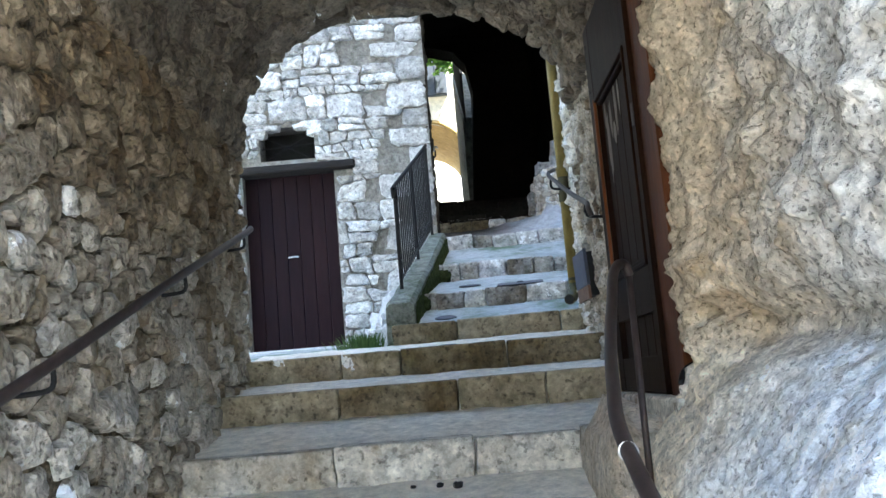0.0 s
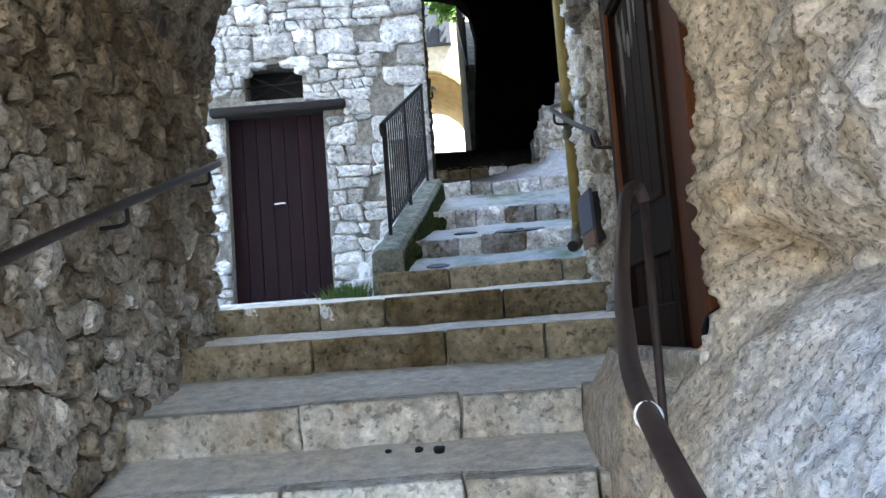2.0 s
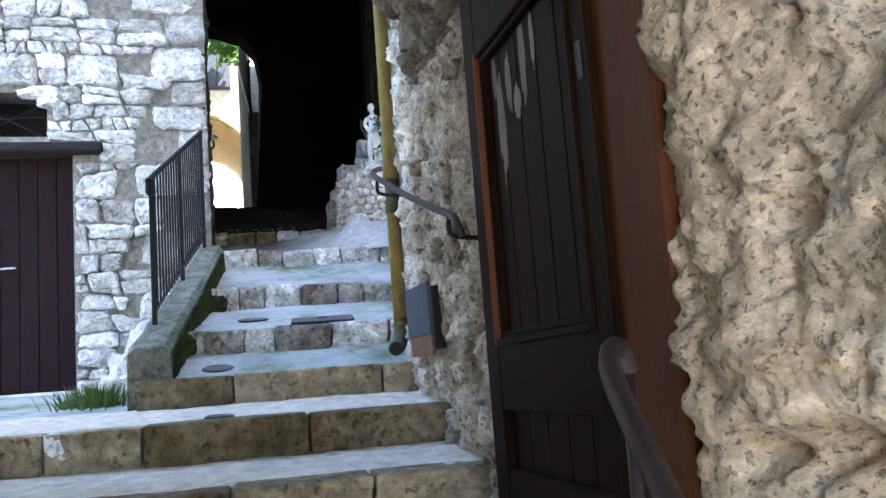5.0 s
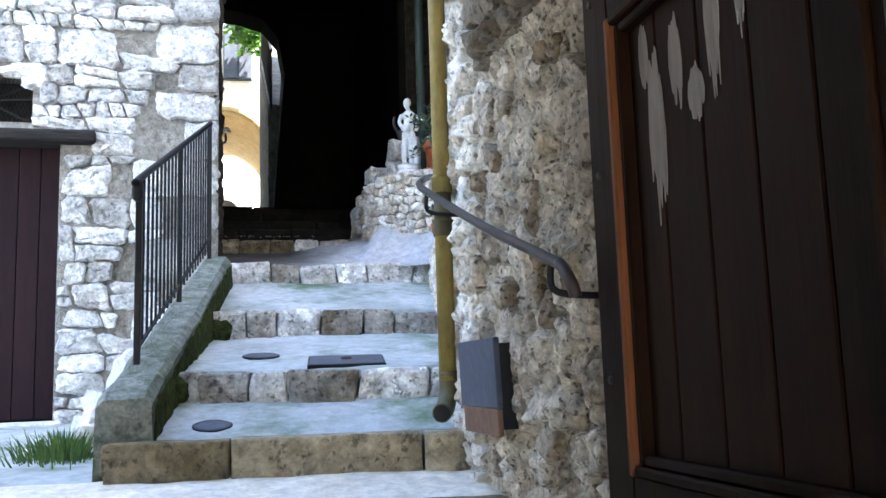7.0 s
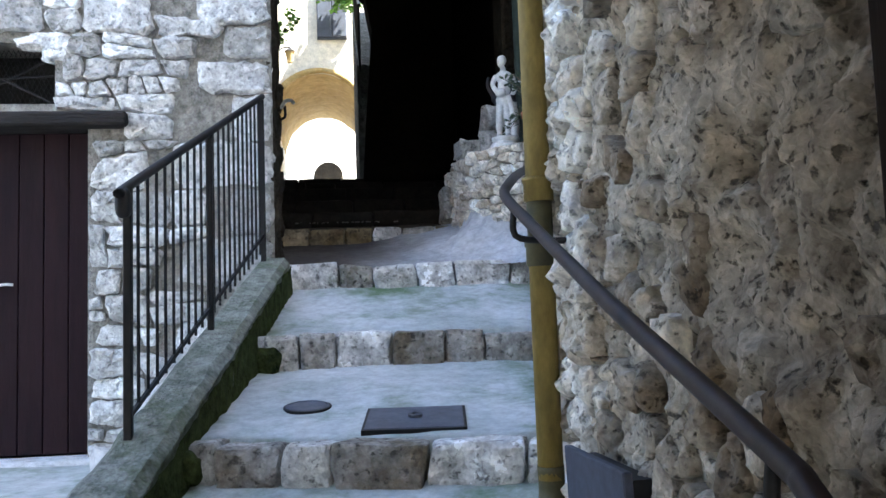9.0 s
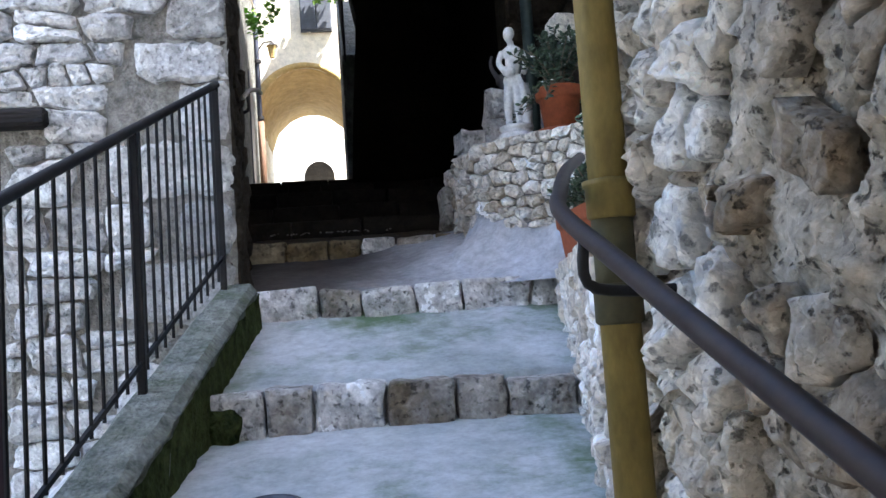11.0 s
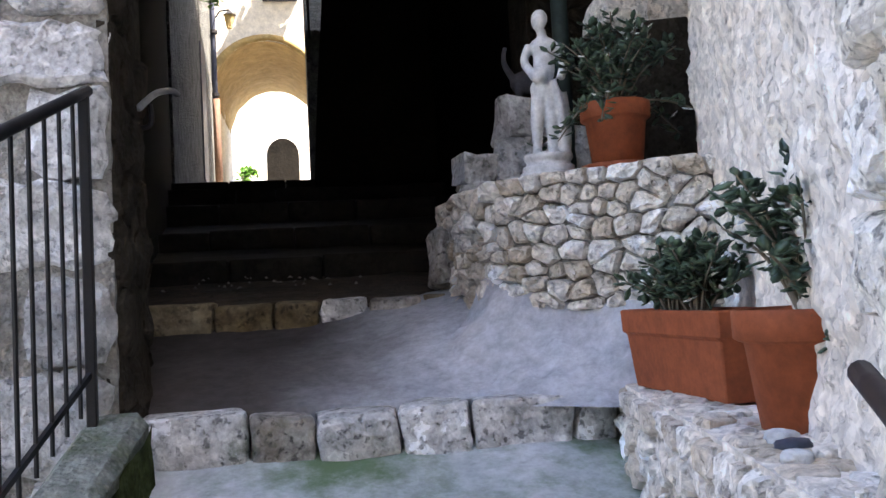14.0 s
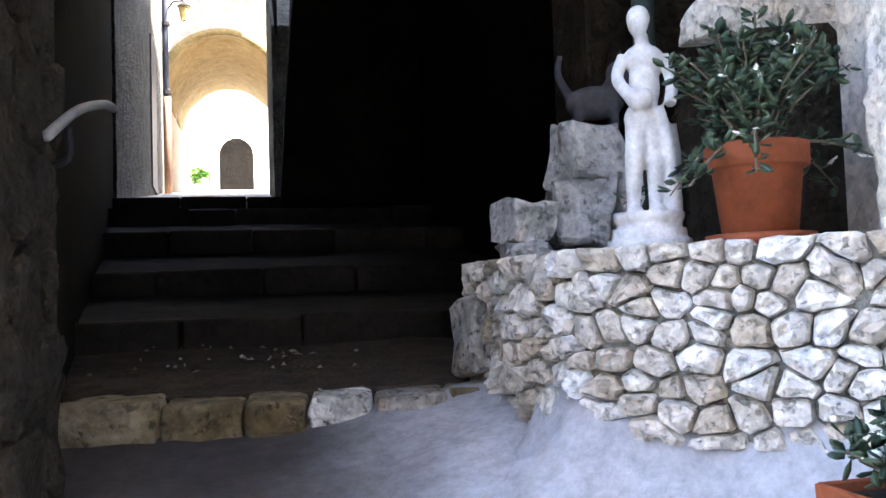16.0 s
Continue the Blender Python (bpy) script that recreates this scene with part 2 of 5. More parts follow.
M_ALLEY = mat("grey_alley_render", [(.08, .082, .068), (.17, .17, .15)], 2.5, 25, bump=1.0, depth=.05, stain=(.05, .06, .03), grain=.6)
# pale colour stands in for the light on the short passage handrail
M_STEEL = mat("steel_tube_painted_bright", [(.20, .19, .18), (.32, .31, .29)], 9, 80, rough=.4, bump=.1, depth=.002)
M_SHUTTER = mat("blue_grey_painted_shutter", [(.05, .06, .08), (.08, .09, .115)], 6, 60, rough=.6, bump=.1, depth=.002)
M_BUSH = mat("dark_bush_leaf", [(.02, .04, .01), (.06, .09, .03)], 9, 60, rough=.6, bump=0, vary=.8)
M_GROUND = mat("pale_dusty_ground", [(.38, .36, .33), (.5, .48, .45)], 1, 30, bump=.3)
M_ROOF = mat("clay_roof_tile", [(.30, .16, .09), (.42, .25, .15)], 3, 40, bump=.3)
# near-black colour for the shade inside the window and the pipe
M_DARKVOID = mat("dark_interior_void", [(.012, .011, .01), (.02, .018, .016)], 4, 30, bump=.1)
M_GREENPOST = mat("dark_green_painted_post", [(.035, .055, .05), (.06, .085, .08)], 6, 60, rough=.5, bump=.1, depth=.002)
M_STRAP = mat("white_plastic_tie", [(.6, .58, .54), (.7, .68, .64)], 6, 60, rough=.5, bump=0)


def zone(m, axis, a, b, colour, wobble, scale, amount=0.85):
    """Multiply a second tone in past a ragged border along an axis."""
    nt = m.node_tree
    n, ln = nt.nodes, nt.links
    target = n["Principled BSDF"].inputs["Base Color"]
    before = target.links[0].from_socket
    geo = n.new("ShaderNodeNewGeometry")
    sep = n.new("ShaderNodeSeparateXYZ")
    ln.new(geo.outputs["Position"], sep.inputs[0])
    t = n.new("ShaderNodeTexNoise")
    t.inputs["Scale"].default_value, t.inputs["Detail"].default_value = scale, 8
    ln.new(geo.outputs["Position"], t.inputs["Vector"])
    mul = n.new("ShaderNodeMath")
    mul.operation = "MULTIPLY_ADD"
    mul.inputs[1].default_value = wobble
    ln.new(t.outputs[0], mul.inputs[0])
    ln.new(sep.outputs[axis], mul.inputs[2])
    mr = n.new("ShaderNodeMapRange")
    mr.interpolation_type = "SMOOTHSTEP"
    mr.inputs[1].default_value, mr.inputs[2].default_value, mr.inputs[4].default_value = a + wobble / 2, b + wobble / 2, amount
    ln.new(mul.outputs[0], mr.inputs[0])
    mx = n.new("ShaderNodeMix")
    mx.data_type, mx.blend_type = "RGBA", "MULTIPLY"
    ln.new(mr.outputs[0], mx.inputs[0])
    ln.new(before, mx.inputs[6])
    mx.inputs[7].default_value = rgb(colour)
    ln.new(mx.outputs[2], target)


zone(M_ROCK, 1, 2.1, 3.2, (.94, .76, .53), 1.2, 2.2)
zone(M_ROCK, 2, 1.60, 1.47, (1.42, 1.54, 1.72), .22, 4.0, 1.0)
# upper tunnel wall tinted darker in place of the shade up there
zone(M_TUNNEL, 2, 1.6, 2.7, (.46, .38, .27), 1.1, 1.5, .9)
# floor darkened towards the left: the passage's shade put into the colour
zone(M_DIRT_SHADED, 0, 1.0, .35, (.15, .12, .10), .6, 2.0, .95)

# ---- building tools ----
def put(name, bm, material, parent=None, label="", smooth=False):
    me = bpy.data.meshes.new(name)
    bm.normal_update()
    bm.to_mesh(me)
    bm.free()
    me.materials.append(material)
    if smooth:
        me.shade_smooth()
    ob = new(name, me)
    if parent is not None:
        ob.parent = parent
    if label:
        ob["label"] = label
    return ob


def part(name, bm, material, parent, label="", smooth=False):
    return put(name, bm, material, parent, label, smooth)


def raw(name, verts, faces, material, parent=None, smooth=True):
    me = bpy.data.meshes.new(name)
    me.from_pydata(verts, [], faces)
    me.materials.append(material)
    me.update()
    if smooth:
        me.shade_smooth()
    ob = new(name, me)
    if parent is not None:
        ob.parent = parent
    return ob


def thing(name, label, category, group="", kind="", at=None):
    ob = new(name)
    if at is not None:
        ob.location = at
    ob.empty_display_size = 0.1
    return tagged(ob, label, category, group, kind)


def setting(ob, label, category):
    return tagged(ob, label, category, kind="structure")


def fold(p, scale, octaves=3):
    """Sum of noises, about -1 to 1."""
    v, a, s = 0.0, 1.0, scale
    for _ in range(octaves):
        v += a * noise.noise(Vector(p) * s)
        a *= 0.5
        s *= 2.1
    return v


def add_box(bm, x0, x1, y0, y1, z0, z1, bevel=0.0, segments=1, m=None):
    r = bmesh.ops.create_cube(bm, size=1.0)
    vs = r["verts"]
    t = Matrix.Translation(((x0 + x1) / 2, (y0 + y1) / 2, (z0 + z1) / 2)) @ Matrix.Diagonal((x1 - x0, y1 - y0, z1 - z0, 1))
    bmesh.ops.transform(bm, matrix=(m @ t) if m is not None else t, verts=vs)
    if bevel:
        es = list({e for v in vs for e in v.link_edges})
        bmesh.ops.bevel(bm, geom=es, offset=bevel, segments=segments, affect="EDGES", profile=0.6)


def box(*a, **k):
    bm = bmesh.new()
    add_box(bm, *a, **k)
    return bm


def add_tube(bm, pts, r, sides=10, cap=True):
    """A tube along a polyline; r is one radius or one for each point."""
    pts = [Vector(p) for p in pts]
    rs = list(r) if isinstance(r, (list, tuple)) else [r] * len(pts)
    if len(rs) != len(pts):
        rs = [float(q) for q in np.interp(np.linspace(0, 1, len(pts)), np.linspace(0, 1, len(rs)), rs)]
    rings = []
    ref = None
    for i, p in enumerate(pts):
        d = (pts[min(i + 1, len(pts) - 1)] - pts[max(i - 1, 0)]).normalized()
        if ref is None:
            ref = d.orthogonal().normalized()
        ref = (ref - d * ref.dot(d)).normalized()
        side = d.cross(ref)
        rings.append([bm.verts.new(p + rs[i] * (math.cos(a) * ref + math.sin(a) * side)) for a in (2 * math.pi * k / sides for k in range(sides))])
    for a, b in zip(rings, rings[1:]):
        for k in range(sides):
            bm.faces.new((a[k], a[(k + 1) % sides], b[(k + 1) % sides], b[k]))
    if cap:
        bm.faces.new(list(reversed(rings[0])))
        bm.faces.new(rings[-1])


def tube(pts, r, sides=10):
    bm = bmesh.new()
    add_tube(bm, pts, r, sides)
    return bm


def smooth_path(pts, n=6):
    """Catmull-Rom through the points."""
    pts = [Vector(p) for p in pts]
    out = []
    for i in range(len(pts) - 1):
        p0, p1, p2, p3 = pts[max(i - 1, 0)], pts[i], pts[i + 1], pts[min(i + 2, len(pts) - 1)]
        for k in range(n):
            t = k / n
            out.append(0.5 * ((2 * p1) + (p2 - p0) * t + (2 * p0 - 5 * p1 + 4 * p2 - p3) * t * t + (3 * p1 - p0 - 3 * p2 + p3) * t ** 3))
    return out + [pts[-1]]


def lathe(profile, sides=24, at=(0, 0, 0)):
    bm = bmesh.new()
    rings = []
    for r, z in profile:
        rings.append([bm.verts.new((at[0] + r * math.cos(2 * math.pi * k / sides), at[1] + r * math.sin(2 * math.pi * k / sides), at[2] + z)) for k in range(sides)])
    for a, b in zip(rings, rings[1:]):
        for k in range(sides):
            bm.faces.new((a[k], a[(k + 1) % sides], b[(k + 1) % sides], b[k]))
    bm.faces.new(list(reversed(rings[0])))
    bm.faces.new(rings[-1])
    return bm


def slab(name, f, us, vs, thick, disp, material, parent=None, smooth=True, coarse=12):
    """A closed slab: front face f(u, v) -> (place, normal), pushed out by disp(place), back face thick behind it."""
    verts, faces = [], []
    nu, nv = len(us), len(vs)
    for u in us:
        for v in vs:
            p, nrm = f(u, v)
            verts.append(p + nrm * disp(p))
    for i in range(nu - 1):
        for j in range(nv - 1):
            a, b, c, d = i * nv + j, (i + 1) * nv + j, (i + 1) * nv + j + 1, i * nv + j + 1
            faces.append((a, b, c, d))
    # the back in coarse steps
    iu = sorted(set(range(0, nu, coarse)) | {nu - 1})
    jv = sorted(set(range(0, nv, coarse)) | {nv - 1})
    o = len(verts)
    for i in iu:
        for j in jv:
            p, nrm = f(us[i], vs[j])
            verts.append(p - nrm * thick)
    nj = len(jv)
    for i in range(len(iu) - 1):
        for j in range(nj - 1):
            a = o + i * nj + j
            faces.append((a + 1, a + nj + 1, a + nj, a))
    for i in range(len(iu) - 1):
        for j, end in ((0, 0), (nv - 1, nj - 1)):
            rim = [k * nv + j for k in range(iu[i], iu[i + 1] + 1)]
            back = [o + (i + 1) * nj + end, o + i * nj + end]
            faces.append(tuple(reversed(rim + back)) if j == 0 else tuple(rim + back))
    for j in range(nj - 1):
        for i, end in ((0, 0), (nu - 1, len(iu) - 1)):
            rim = [i * nv + k for k in range(jv[j], jv[j + 1] + 1)]
            back = [o + end * nj + j + 1, o + end * nj + j]
            faces.append(tuple(rim + back) if i == 0 else tuple(reversed(rim + back)))
    return raw(name, verts, faces, material, parent, smooth)


def span(a, b, step):
    n = max(1, int(round((b - a) / step)))
    return [a + (b - a) * i / n for i in range(n + 1)]


def clip_cell(poly, p, q):
    """The part of poly nearer to p than to q."""
    mx, my, dx, dy = (p[0] + q[0]) / 2, (p[1] + q[1]) / 2, q[0] - p[0], q[1] - p[1]
    out = []
    for i in range(len(poly)):
        a, b = poly[i], poly[(i + 1) % len(poly)]
        da, db = (a[0] - mx) * dx + (a[1] - my) * dy, (b[0] - mx) * dx + (b[1] - my) * dy
        if da <= 0:
            out.append(a)
        if (da < 0 < db) or (db < 0 < da):
            t = da / (da - db)
            out.append((a[0] + (b[0] - a[0]) * t, a[1] + (b[1] - a[1]) * t))
    return out


def cells(w, h, size, aspect, rng, jitter=0.42, merge=0.2):
    """Irregular cells that tile w x h: wider than high by aspect, in loose courses, some larger."""
    hh = h * aspect
    nx, ny = max(1, round(w / size)), max(1, round(hh / size))
    seeds = {}
    for j in range(ny):
        for i in range(nx + 1):
            if rng.random() < merge:
                continue
            seeds[(i, j)] = ((i + (0.5 if j % 2 else 0) + rng.uniform(-jitter, jitter)) * w / nx, (j + 0.5 + rng.uniform(-jitter, jitter) * 0.8) * hh / ny)
    out = []
    for (i, j), p in seeds.items():
        poly = [(0, 0), (w, 0), (w, hh), (0, hh)]
        for dj in range(-3, 4):
            for di in range(-3, 4):
                q = seeds.get((i + di, j + dj))
                if q and (di or dj) and poly:
                    poly = clip_cell(poly, p, q)
        if len(poly) > 2:
            out.append([(a, b / aspect) for a, b in poly])
    return out


def coursed(w, h, rng):
    """Rough courses of squarish blocks of mixed size."""
    out, v, row = [], 0.0, 0

    def sway(u, k):
        return .05 * fold((u * 1.6, k * 3.7, 2), 1.0, 2)

    while v < h:
        hh = rng.choice((.09, .12, .15, .18, .22, .25))
        u = rng.uniform(-.2, 0)
        slant0 = rng.uniform(-.03, .03)
        while u < w:
            ww = hh * rng.uniform(.7, 2.2)
            slant1 = rng.uniform(-.03, .03)
            a, b = max(0, u), min(w, u + ww)
            if b - a > .04:
                z0a, z0b, z1a, z1b = v + sway(a, row), v + sway(b, row), v + hh + sway(a, row + 1), v + hh + sway(b, row + 1)
                if hh > .14 and rng.random() < .5:
                    m = rng.uniform(.4, .6)
                    ma, mb = lerp(z0a, z1a, m), lerp(z0b, z1b, m)
                    c = rng.uniform(-.02, .02)
                    out.append([(a + slant0, z0a), (b + slant1, z0b), (b, mb + c), (a, ma)])
                    out.append([(a, ma), (b, mb + c), (b - slant1, z1b), (a - slant0, z1a)])
                else:
                    out.append([(a + slant0, z0a), (b + slant1, z0b), (b - slant1, z1b), (a - slant0, z1a)])
            u, slant0 = u + ww, slant1
        v, row = v + hh, row + 1
    return [[(min(w, max(0, x)), max(0, y)) for x, y in q] for q in out]


def stone_mesh(poly, f, gap, proud, rng, sink=0.03, flat=0.55, detail=0):
    """One broken stone that fills a cell: chipped arrises and an uneven, tilted face."""
    cx, cy = sum(p[0] for p in poly) / len(poly), sum(p[1] for p in poly) / len(poly)
    pts = []
    for i in range(len(poly)):
        a, b = poly[i], poly[(i + 1) % len(poly)]
        ln = math.hypot(a[0] - b[0], a[1] - b[1])
        if ln < 0.014:
            continue
        c = rng.uniform(.08, .2)
        pts.append((a[0] * (1 - c) + b[0] * c, a[1] * (1 - c) + b[1] * c))
        step = .024 if detail else .045
        for q in range(1, int(ln / step)):
            t = q / int(ln / step)
            if .2 < t < .8:
                pts.append((a[0] + (b[0] - a[0]) * t, a[1] + (b[1] - a[1]) * t))
        c = rng.uniform(.08, .2)
        pts.append((a[0] * c + b[0] * (1 - c), a[1] * c + b[1] * (1 - c)))
    if len(pts) < 4:
        return None
    rad = sum(math.hypot(p[0] - cx, p[1] - cy) for p in pts) / len(pts)
    if rad < gap * 1.8:
        return None
    pts = [(x + rng.uniform(-.075, .075) * rad, y + rng.uniform(-.075, .075) * rad) for x, y in pts]
    k = len(pts)
    verts = []
    tilt_u, tilt_v = rng.uniform(-.16, .16), rng.uniform(-.16, .16)
    profile = [(gap / rad, -sink), (gap / rad + .02, proud * .35), (gap / rad + .14, proud * .85), (1 - flat, proud)]
    profile += [(1 - flat * (1 - (q + 1) / (detail + 1)), proud * 1.05) for q in range(detail)]
    for shrink, d in profile:
        s = 1 - shrink
        for x, y in pts:
            q = s * (rng.uniform(.94, 1.06) if d > 0 else 1)
            x1, y1 = cx + (x - cx) * q, cy + (y - cy) * q
            p, nrm = f(x1, y1)
            dd = d
            if d > 0:
                dd += (x1 - cx) * tilt_u + (y1 - cy) * tilt_v + proud * (.45 * fold(p, 13, 2) + .3 * fold(p, 38, 2)) + ((.020 * fold(p, 14, 4) + .008 * lumps(p, 34) - .004) if detail else .006 * fold(p, 30, 3))
            verts.append(p + nrm * dd)
    p, nrm = f(cx, cy)
    verts.append(p + nrm * (proud * (1 + .5 * fold(p, 14, 2))))
    faces = []
    last = len(profile) - 1
    for r in range(last):
        for i in range(k):
            a, b = r * k + i, r * k + (i + 1) % k
            faces.append((a, b, b + k, a + k))
    for i in range(k):
        faces.append((last * k + i, last * k + (i + 1) % k, (last + 1) * k))
    return verts, faces


def rubble(parent, f, w, h, size, aspect, gap, proud, material, seed, near=None, keep=None, hole=None, merge=0.2, most=280, name="stone", flat=0.55, jitter=0.42, detail=0, squared=False):
    """Stones over a surface: single objects where near(u, v) holds, the rest joined as stuff. keep drops cells, hole pushes corners out of openings."""
    rng = random.Random(seed)
    rest_v, rest_f, count = [], [], 0
    for poly in (coursed(w, h, rng) if squared else cells(w, h, size, aspect, rng, jitter, merge)):
        cx, cy = sum(p[0] for p in poly) / len(poly), sum(p[1] for p in poly) / len(poly)
        if keep is not None and not keep(cx, cy):
            continue
        if hole is not None:
            poly = [hole(*p) for p in poly]
            if any(hole(*q) != q and math.dist(hole(*q), q) > .045 for k in range(len(poly)) for t in (.25, .5, .75)
                   for q in [(lerp(poly[k][0], poly[(k + 1) % len(poly)][0], t), lerp(poly[k][1], poly[(k + 1) % len(poly)][1], t))]):
                continue
        made = stone_mesh(poly, f, gap, proud * rng.uniform(.55, 1.35), rng, flat=flat, detail=detail)
        if made is None:
            continue
        verts, faces = made
        if count < most and (near is None or near(cx, cy)):
            raw(name, verts, faces, material, parent, smooth=detail > 0)
            count += 1
        else:
            o = len(rest_v)
            rest_v += verts
            rest_f += [tuple(i + o for i in fc) for fc in faces]
    if rest_v:
        tagged(raw("further_stones", rest_v, rest_f, material, parent, smooth=detail > 0), kind="stuff")


def lerp(a, b, t):
    return a + (b - a) * t


def along(pts, x):
    """Straight-line interpolation in a table of (x, value)."""
    if x <= pts[0][0]:
        return pts[0][1]
    for (x0, v0), (x1, v1) in zip(pts, pts[1:]):
        if x <= x1:
            return lerp(v0, v1, (x - x0) / (x1 - x0))
    return pts[-1][1]


def flat_wall(p0, p1, z0):
    """Mapping of (u along p0-p1, v up) for an upright wall; the normal is to the left of the way from p0 to p1."""
    a, b = Vector((*p0, 0)), Vector((*p1, 0))
    d = (b - a).normalized()
    nrm = Vector((-d.y, d.x, 0))
    return (lambda u, v: (a + d * u + Vector((0, 0, z0 + v)), nrm)), (b - a).length


# ---- the large structure: ground, tunnel, court, passage, alley ----
LEFT, RIGHT = -1.32, 0.95

# near ground behind and under the start
bm = bmesh.new()
add_box(bm, -60, 60, -60, 0.9, -0.4, 0.10)
add_box(bm, -60, -4.42, .9, 5.9, -.4, 1.66)
setting(put("ground", bm, M_GROUND), "pale dusty ground before the vaulted passage", "ground")

STEPS = [  # left end, right end of the nosing, height, foot of the riser
    ((-1.32, 1.35), (0.70, 1.35), 0.28, 0.09),
    ((-1.32, 2.15), (0.70, 2.15), 0.50, 0.33),
    ((-1.32, 2.95), (0.66, 2.95), 0.73, 0.55),
    ((-1.32, 3.75), (0.86, 3.72), 0.96, 0.79),
    ((-1.32, 4.27), (0.88, 4.22), 1.22, 1.055),
    ((-1.36, 5.10), (0.97, 5.03), 1.49, 1.32),
    ((-1.36, 5.78), (0.98, 5.71), 1.705, 1.54),
    ((-0.42, 6.45), (1.0, 6.28), 1.905, 1.755),
    ((-0.27, 7.08), (1.06, 6.77), 2.175, 2.04),
    ((-0.08, 8.15), (1.36, 8.10), 2.53, 2.37),
    ((-0.02, 9.10), (1.46, 9.10), 2.93, 2.80),
    ((-0.20, 10.25), (1.25, 10.15), 3.27, 3.16),
    ((-0.35, 11.1), (1.7, 11.1), 3.50, 3.38),
    ((-0.40, 12.0), (1.7, 12.0), 3.73, 3.60),
    ((-0.50, 13.0), (1.7, 13.0), 4.00, 3.86),
    ((-0.65, 14.0), (1.7, 14.0), 4.24, 4.12),
    ((-0.75, 14.8), (1.7, 14.8), 4.42, 4.32),
]


def front_drop(t, i):
    """Small sag of a worn nosing."""
    return 0.012 * fold((t * 3.1 + i * 7.3, i, 0.5), 1.0, 2)


def stairs(first, last, name, label, stone_mat, tread_mat, thick_stone, own=()):
    base_mat, base_thick = stone_mat, thick_stone
    root = setting(thing(name, label, "stairs"), label, "stairs")
    for i in range(first, last):
        (xl, yl), (xr, yr), z, foot = STEPS[i]
        if i + 1 < len(STEPS):
            (nxl, nyl), (nxr, nyr), nz, nfoot = STEPS[i + 1]
        else:
            nxl, nyl, nxr, nyr, nfoot = xl, yl + .8, xr, yr + .8, z + .05
        rng = random.Random(100 + i)
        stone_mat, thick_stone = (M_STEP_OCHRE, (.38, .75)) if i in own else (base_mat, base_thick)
        # the darker stone here partly stands in for the passage's shade
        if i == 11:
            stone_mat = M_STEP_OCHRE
        d = 0.20
        # tread behind the nosing stones
        nu, nv = 48, 26
        verts, faces = [], []
        for a in range(nu + 1):
            s = a / nu
            for b in range(nv + 1):
                t = b / nv
                x = lerp(lerp(xl, xr, s), lerp(min(nxl, xl), max(nxr, xr), s), t)
                y0 = lerp(yl, yr, s) + d - .05
                y1 = lerp(nyl, nyr, min(1, max(0, (x - nxl) / (nxr - nxl)))) + .08
                y = lerp(y0, y1, t)
                zz = lerp(z - 0.006, nfoot + .012, t) + 0.008 * fold((x, y, 0), 5, 3) + 0.010 * fold((x, y, 3), 1.3, 1)
                if i == 10:
                    e = min(1, max(0, (x - .62 + (y - 9.1) * .22) / .85))
                    zz += (.11 * e * e * (3 - 2 * e) + .02 * fold((x, y, 5), 4, 3) * e) * min(1, t * 4)
                verts.append((x, y, zz))
        o = len(verts)
        verts += [(v[0], v[1], z - .35) for v in verts]
        w = nv + 1
        for a in range(nu):
            for b in range(nv):
                q = (a * w + b, (a + 1) * w + b, (a + 1) * w + b + 1, a * w + b + 1)
                faces.append(q)
        rim = [a * w for a in range(nu + 1)] + [nu * w + b for b in range(1, w)] + [a * w + nv for a in range(nu - 1, -1, -1)] + [b for b in range(nv - 1, 0, -1)]
        for a, b in zip(rim, rim[1:] + rim[:1]):
            faces.append((b, a, a + o, b + o))
        raw("tread", verts, faces, {10: M_DIRT_SHADED, 11: M_SOIL_SHADED}.get(i, tread_mat), root)
        # nosing stones
        length = math.hypot(xr - xl, yr - yl)
        u = 0.0
        ang = math.degrees(math.atan2(yr - yl, xr - xl))
        while u < length - 0.02:
            lo, hi = thick_stone
            wst = min(rng.uniform(lo, hi), length - u)
            if length - u - wst < lo * .5:
                wst = length - u
            bm = bmesh.new()
            jit = rng.uniform(-.012, .012)
            rough = thick_stone[1] < .4
            add_box(bm, 0.005, wst - 0.005, jit, d + .04, foot - z - .06, front_drop(u, i) + (rng.uniform(-.02, .004) if rough else 0), bevel=.022 if rough else .012, segments=2)
            bmesh.ops.subdivide_edges(bm, edges=[e for e in bm.edges if e.calc_length() > .08], cuts=2, use_grid_fill=True)
            bm.transform(pose(xl, yl, z, 0, 0, ang) @ Matrix.Translation((u, 0, 0)))
            for v in bm.verts:
                k = 0.022 if rough else 0.010
                w3 = Vector((fold(v.co, 8, 3), fold(v.co + Vector((5, 0, 0)), 8, 3), .5 * fold(v.co + Vector((0, 5, 0)), 8, 3)))
                v.co += w3 * k
            part("stone", bm, M_STEP_GREY if i == 11 and .62 < u < .95 else stone_mat, root, smooth=not rough)
            u += wst
    return root


# tunnel section: place and inward normal by the angle round the vault
def vault_point(a):
    """a from 0 (left spring) to 1 (right spring)."""
    th = math.pi * (1 - a)
    x = lerp(LEFT, RIGHT - .02, .5) + (RIGHT - .02 - LEFT) / 2 * math.copysign(abs(math.cos(th)) ** .9, math.cos(th))
    z = lerp(3.06, 3.22, a) + lerp(.95, .80, a) * abs(math.sin(th)) ** .85
    return x, z


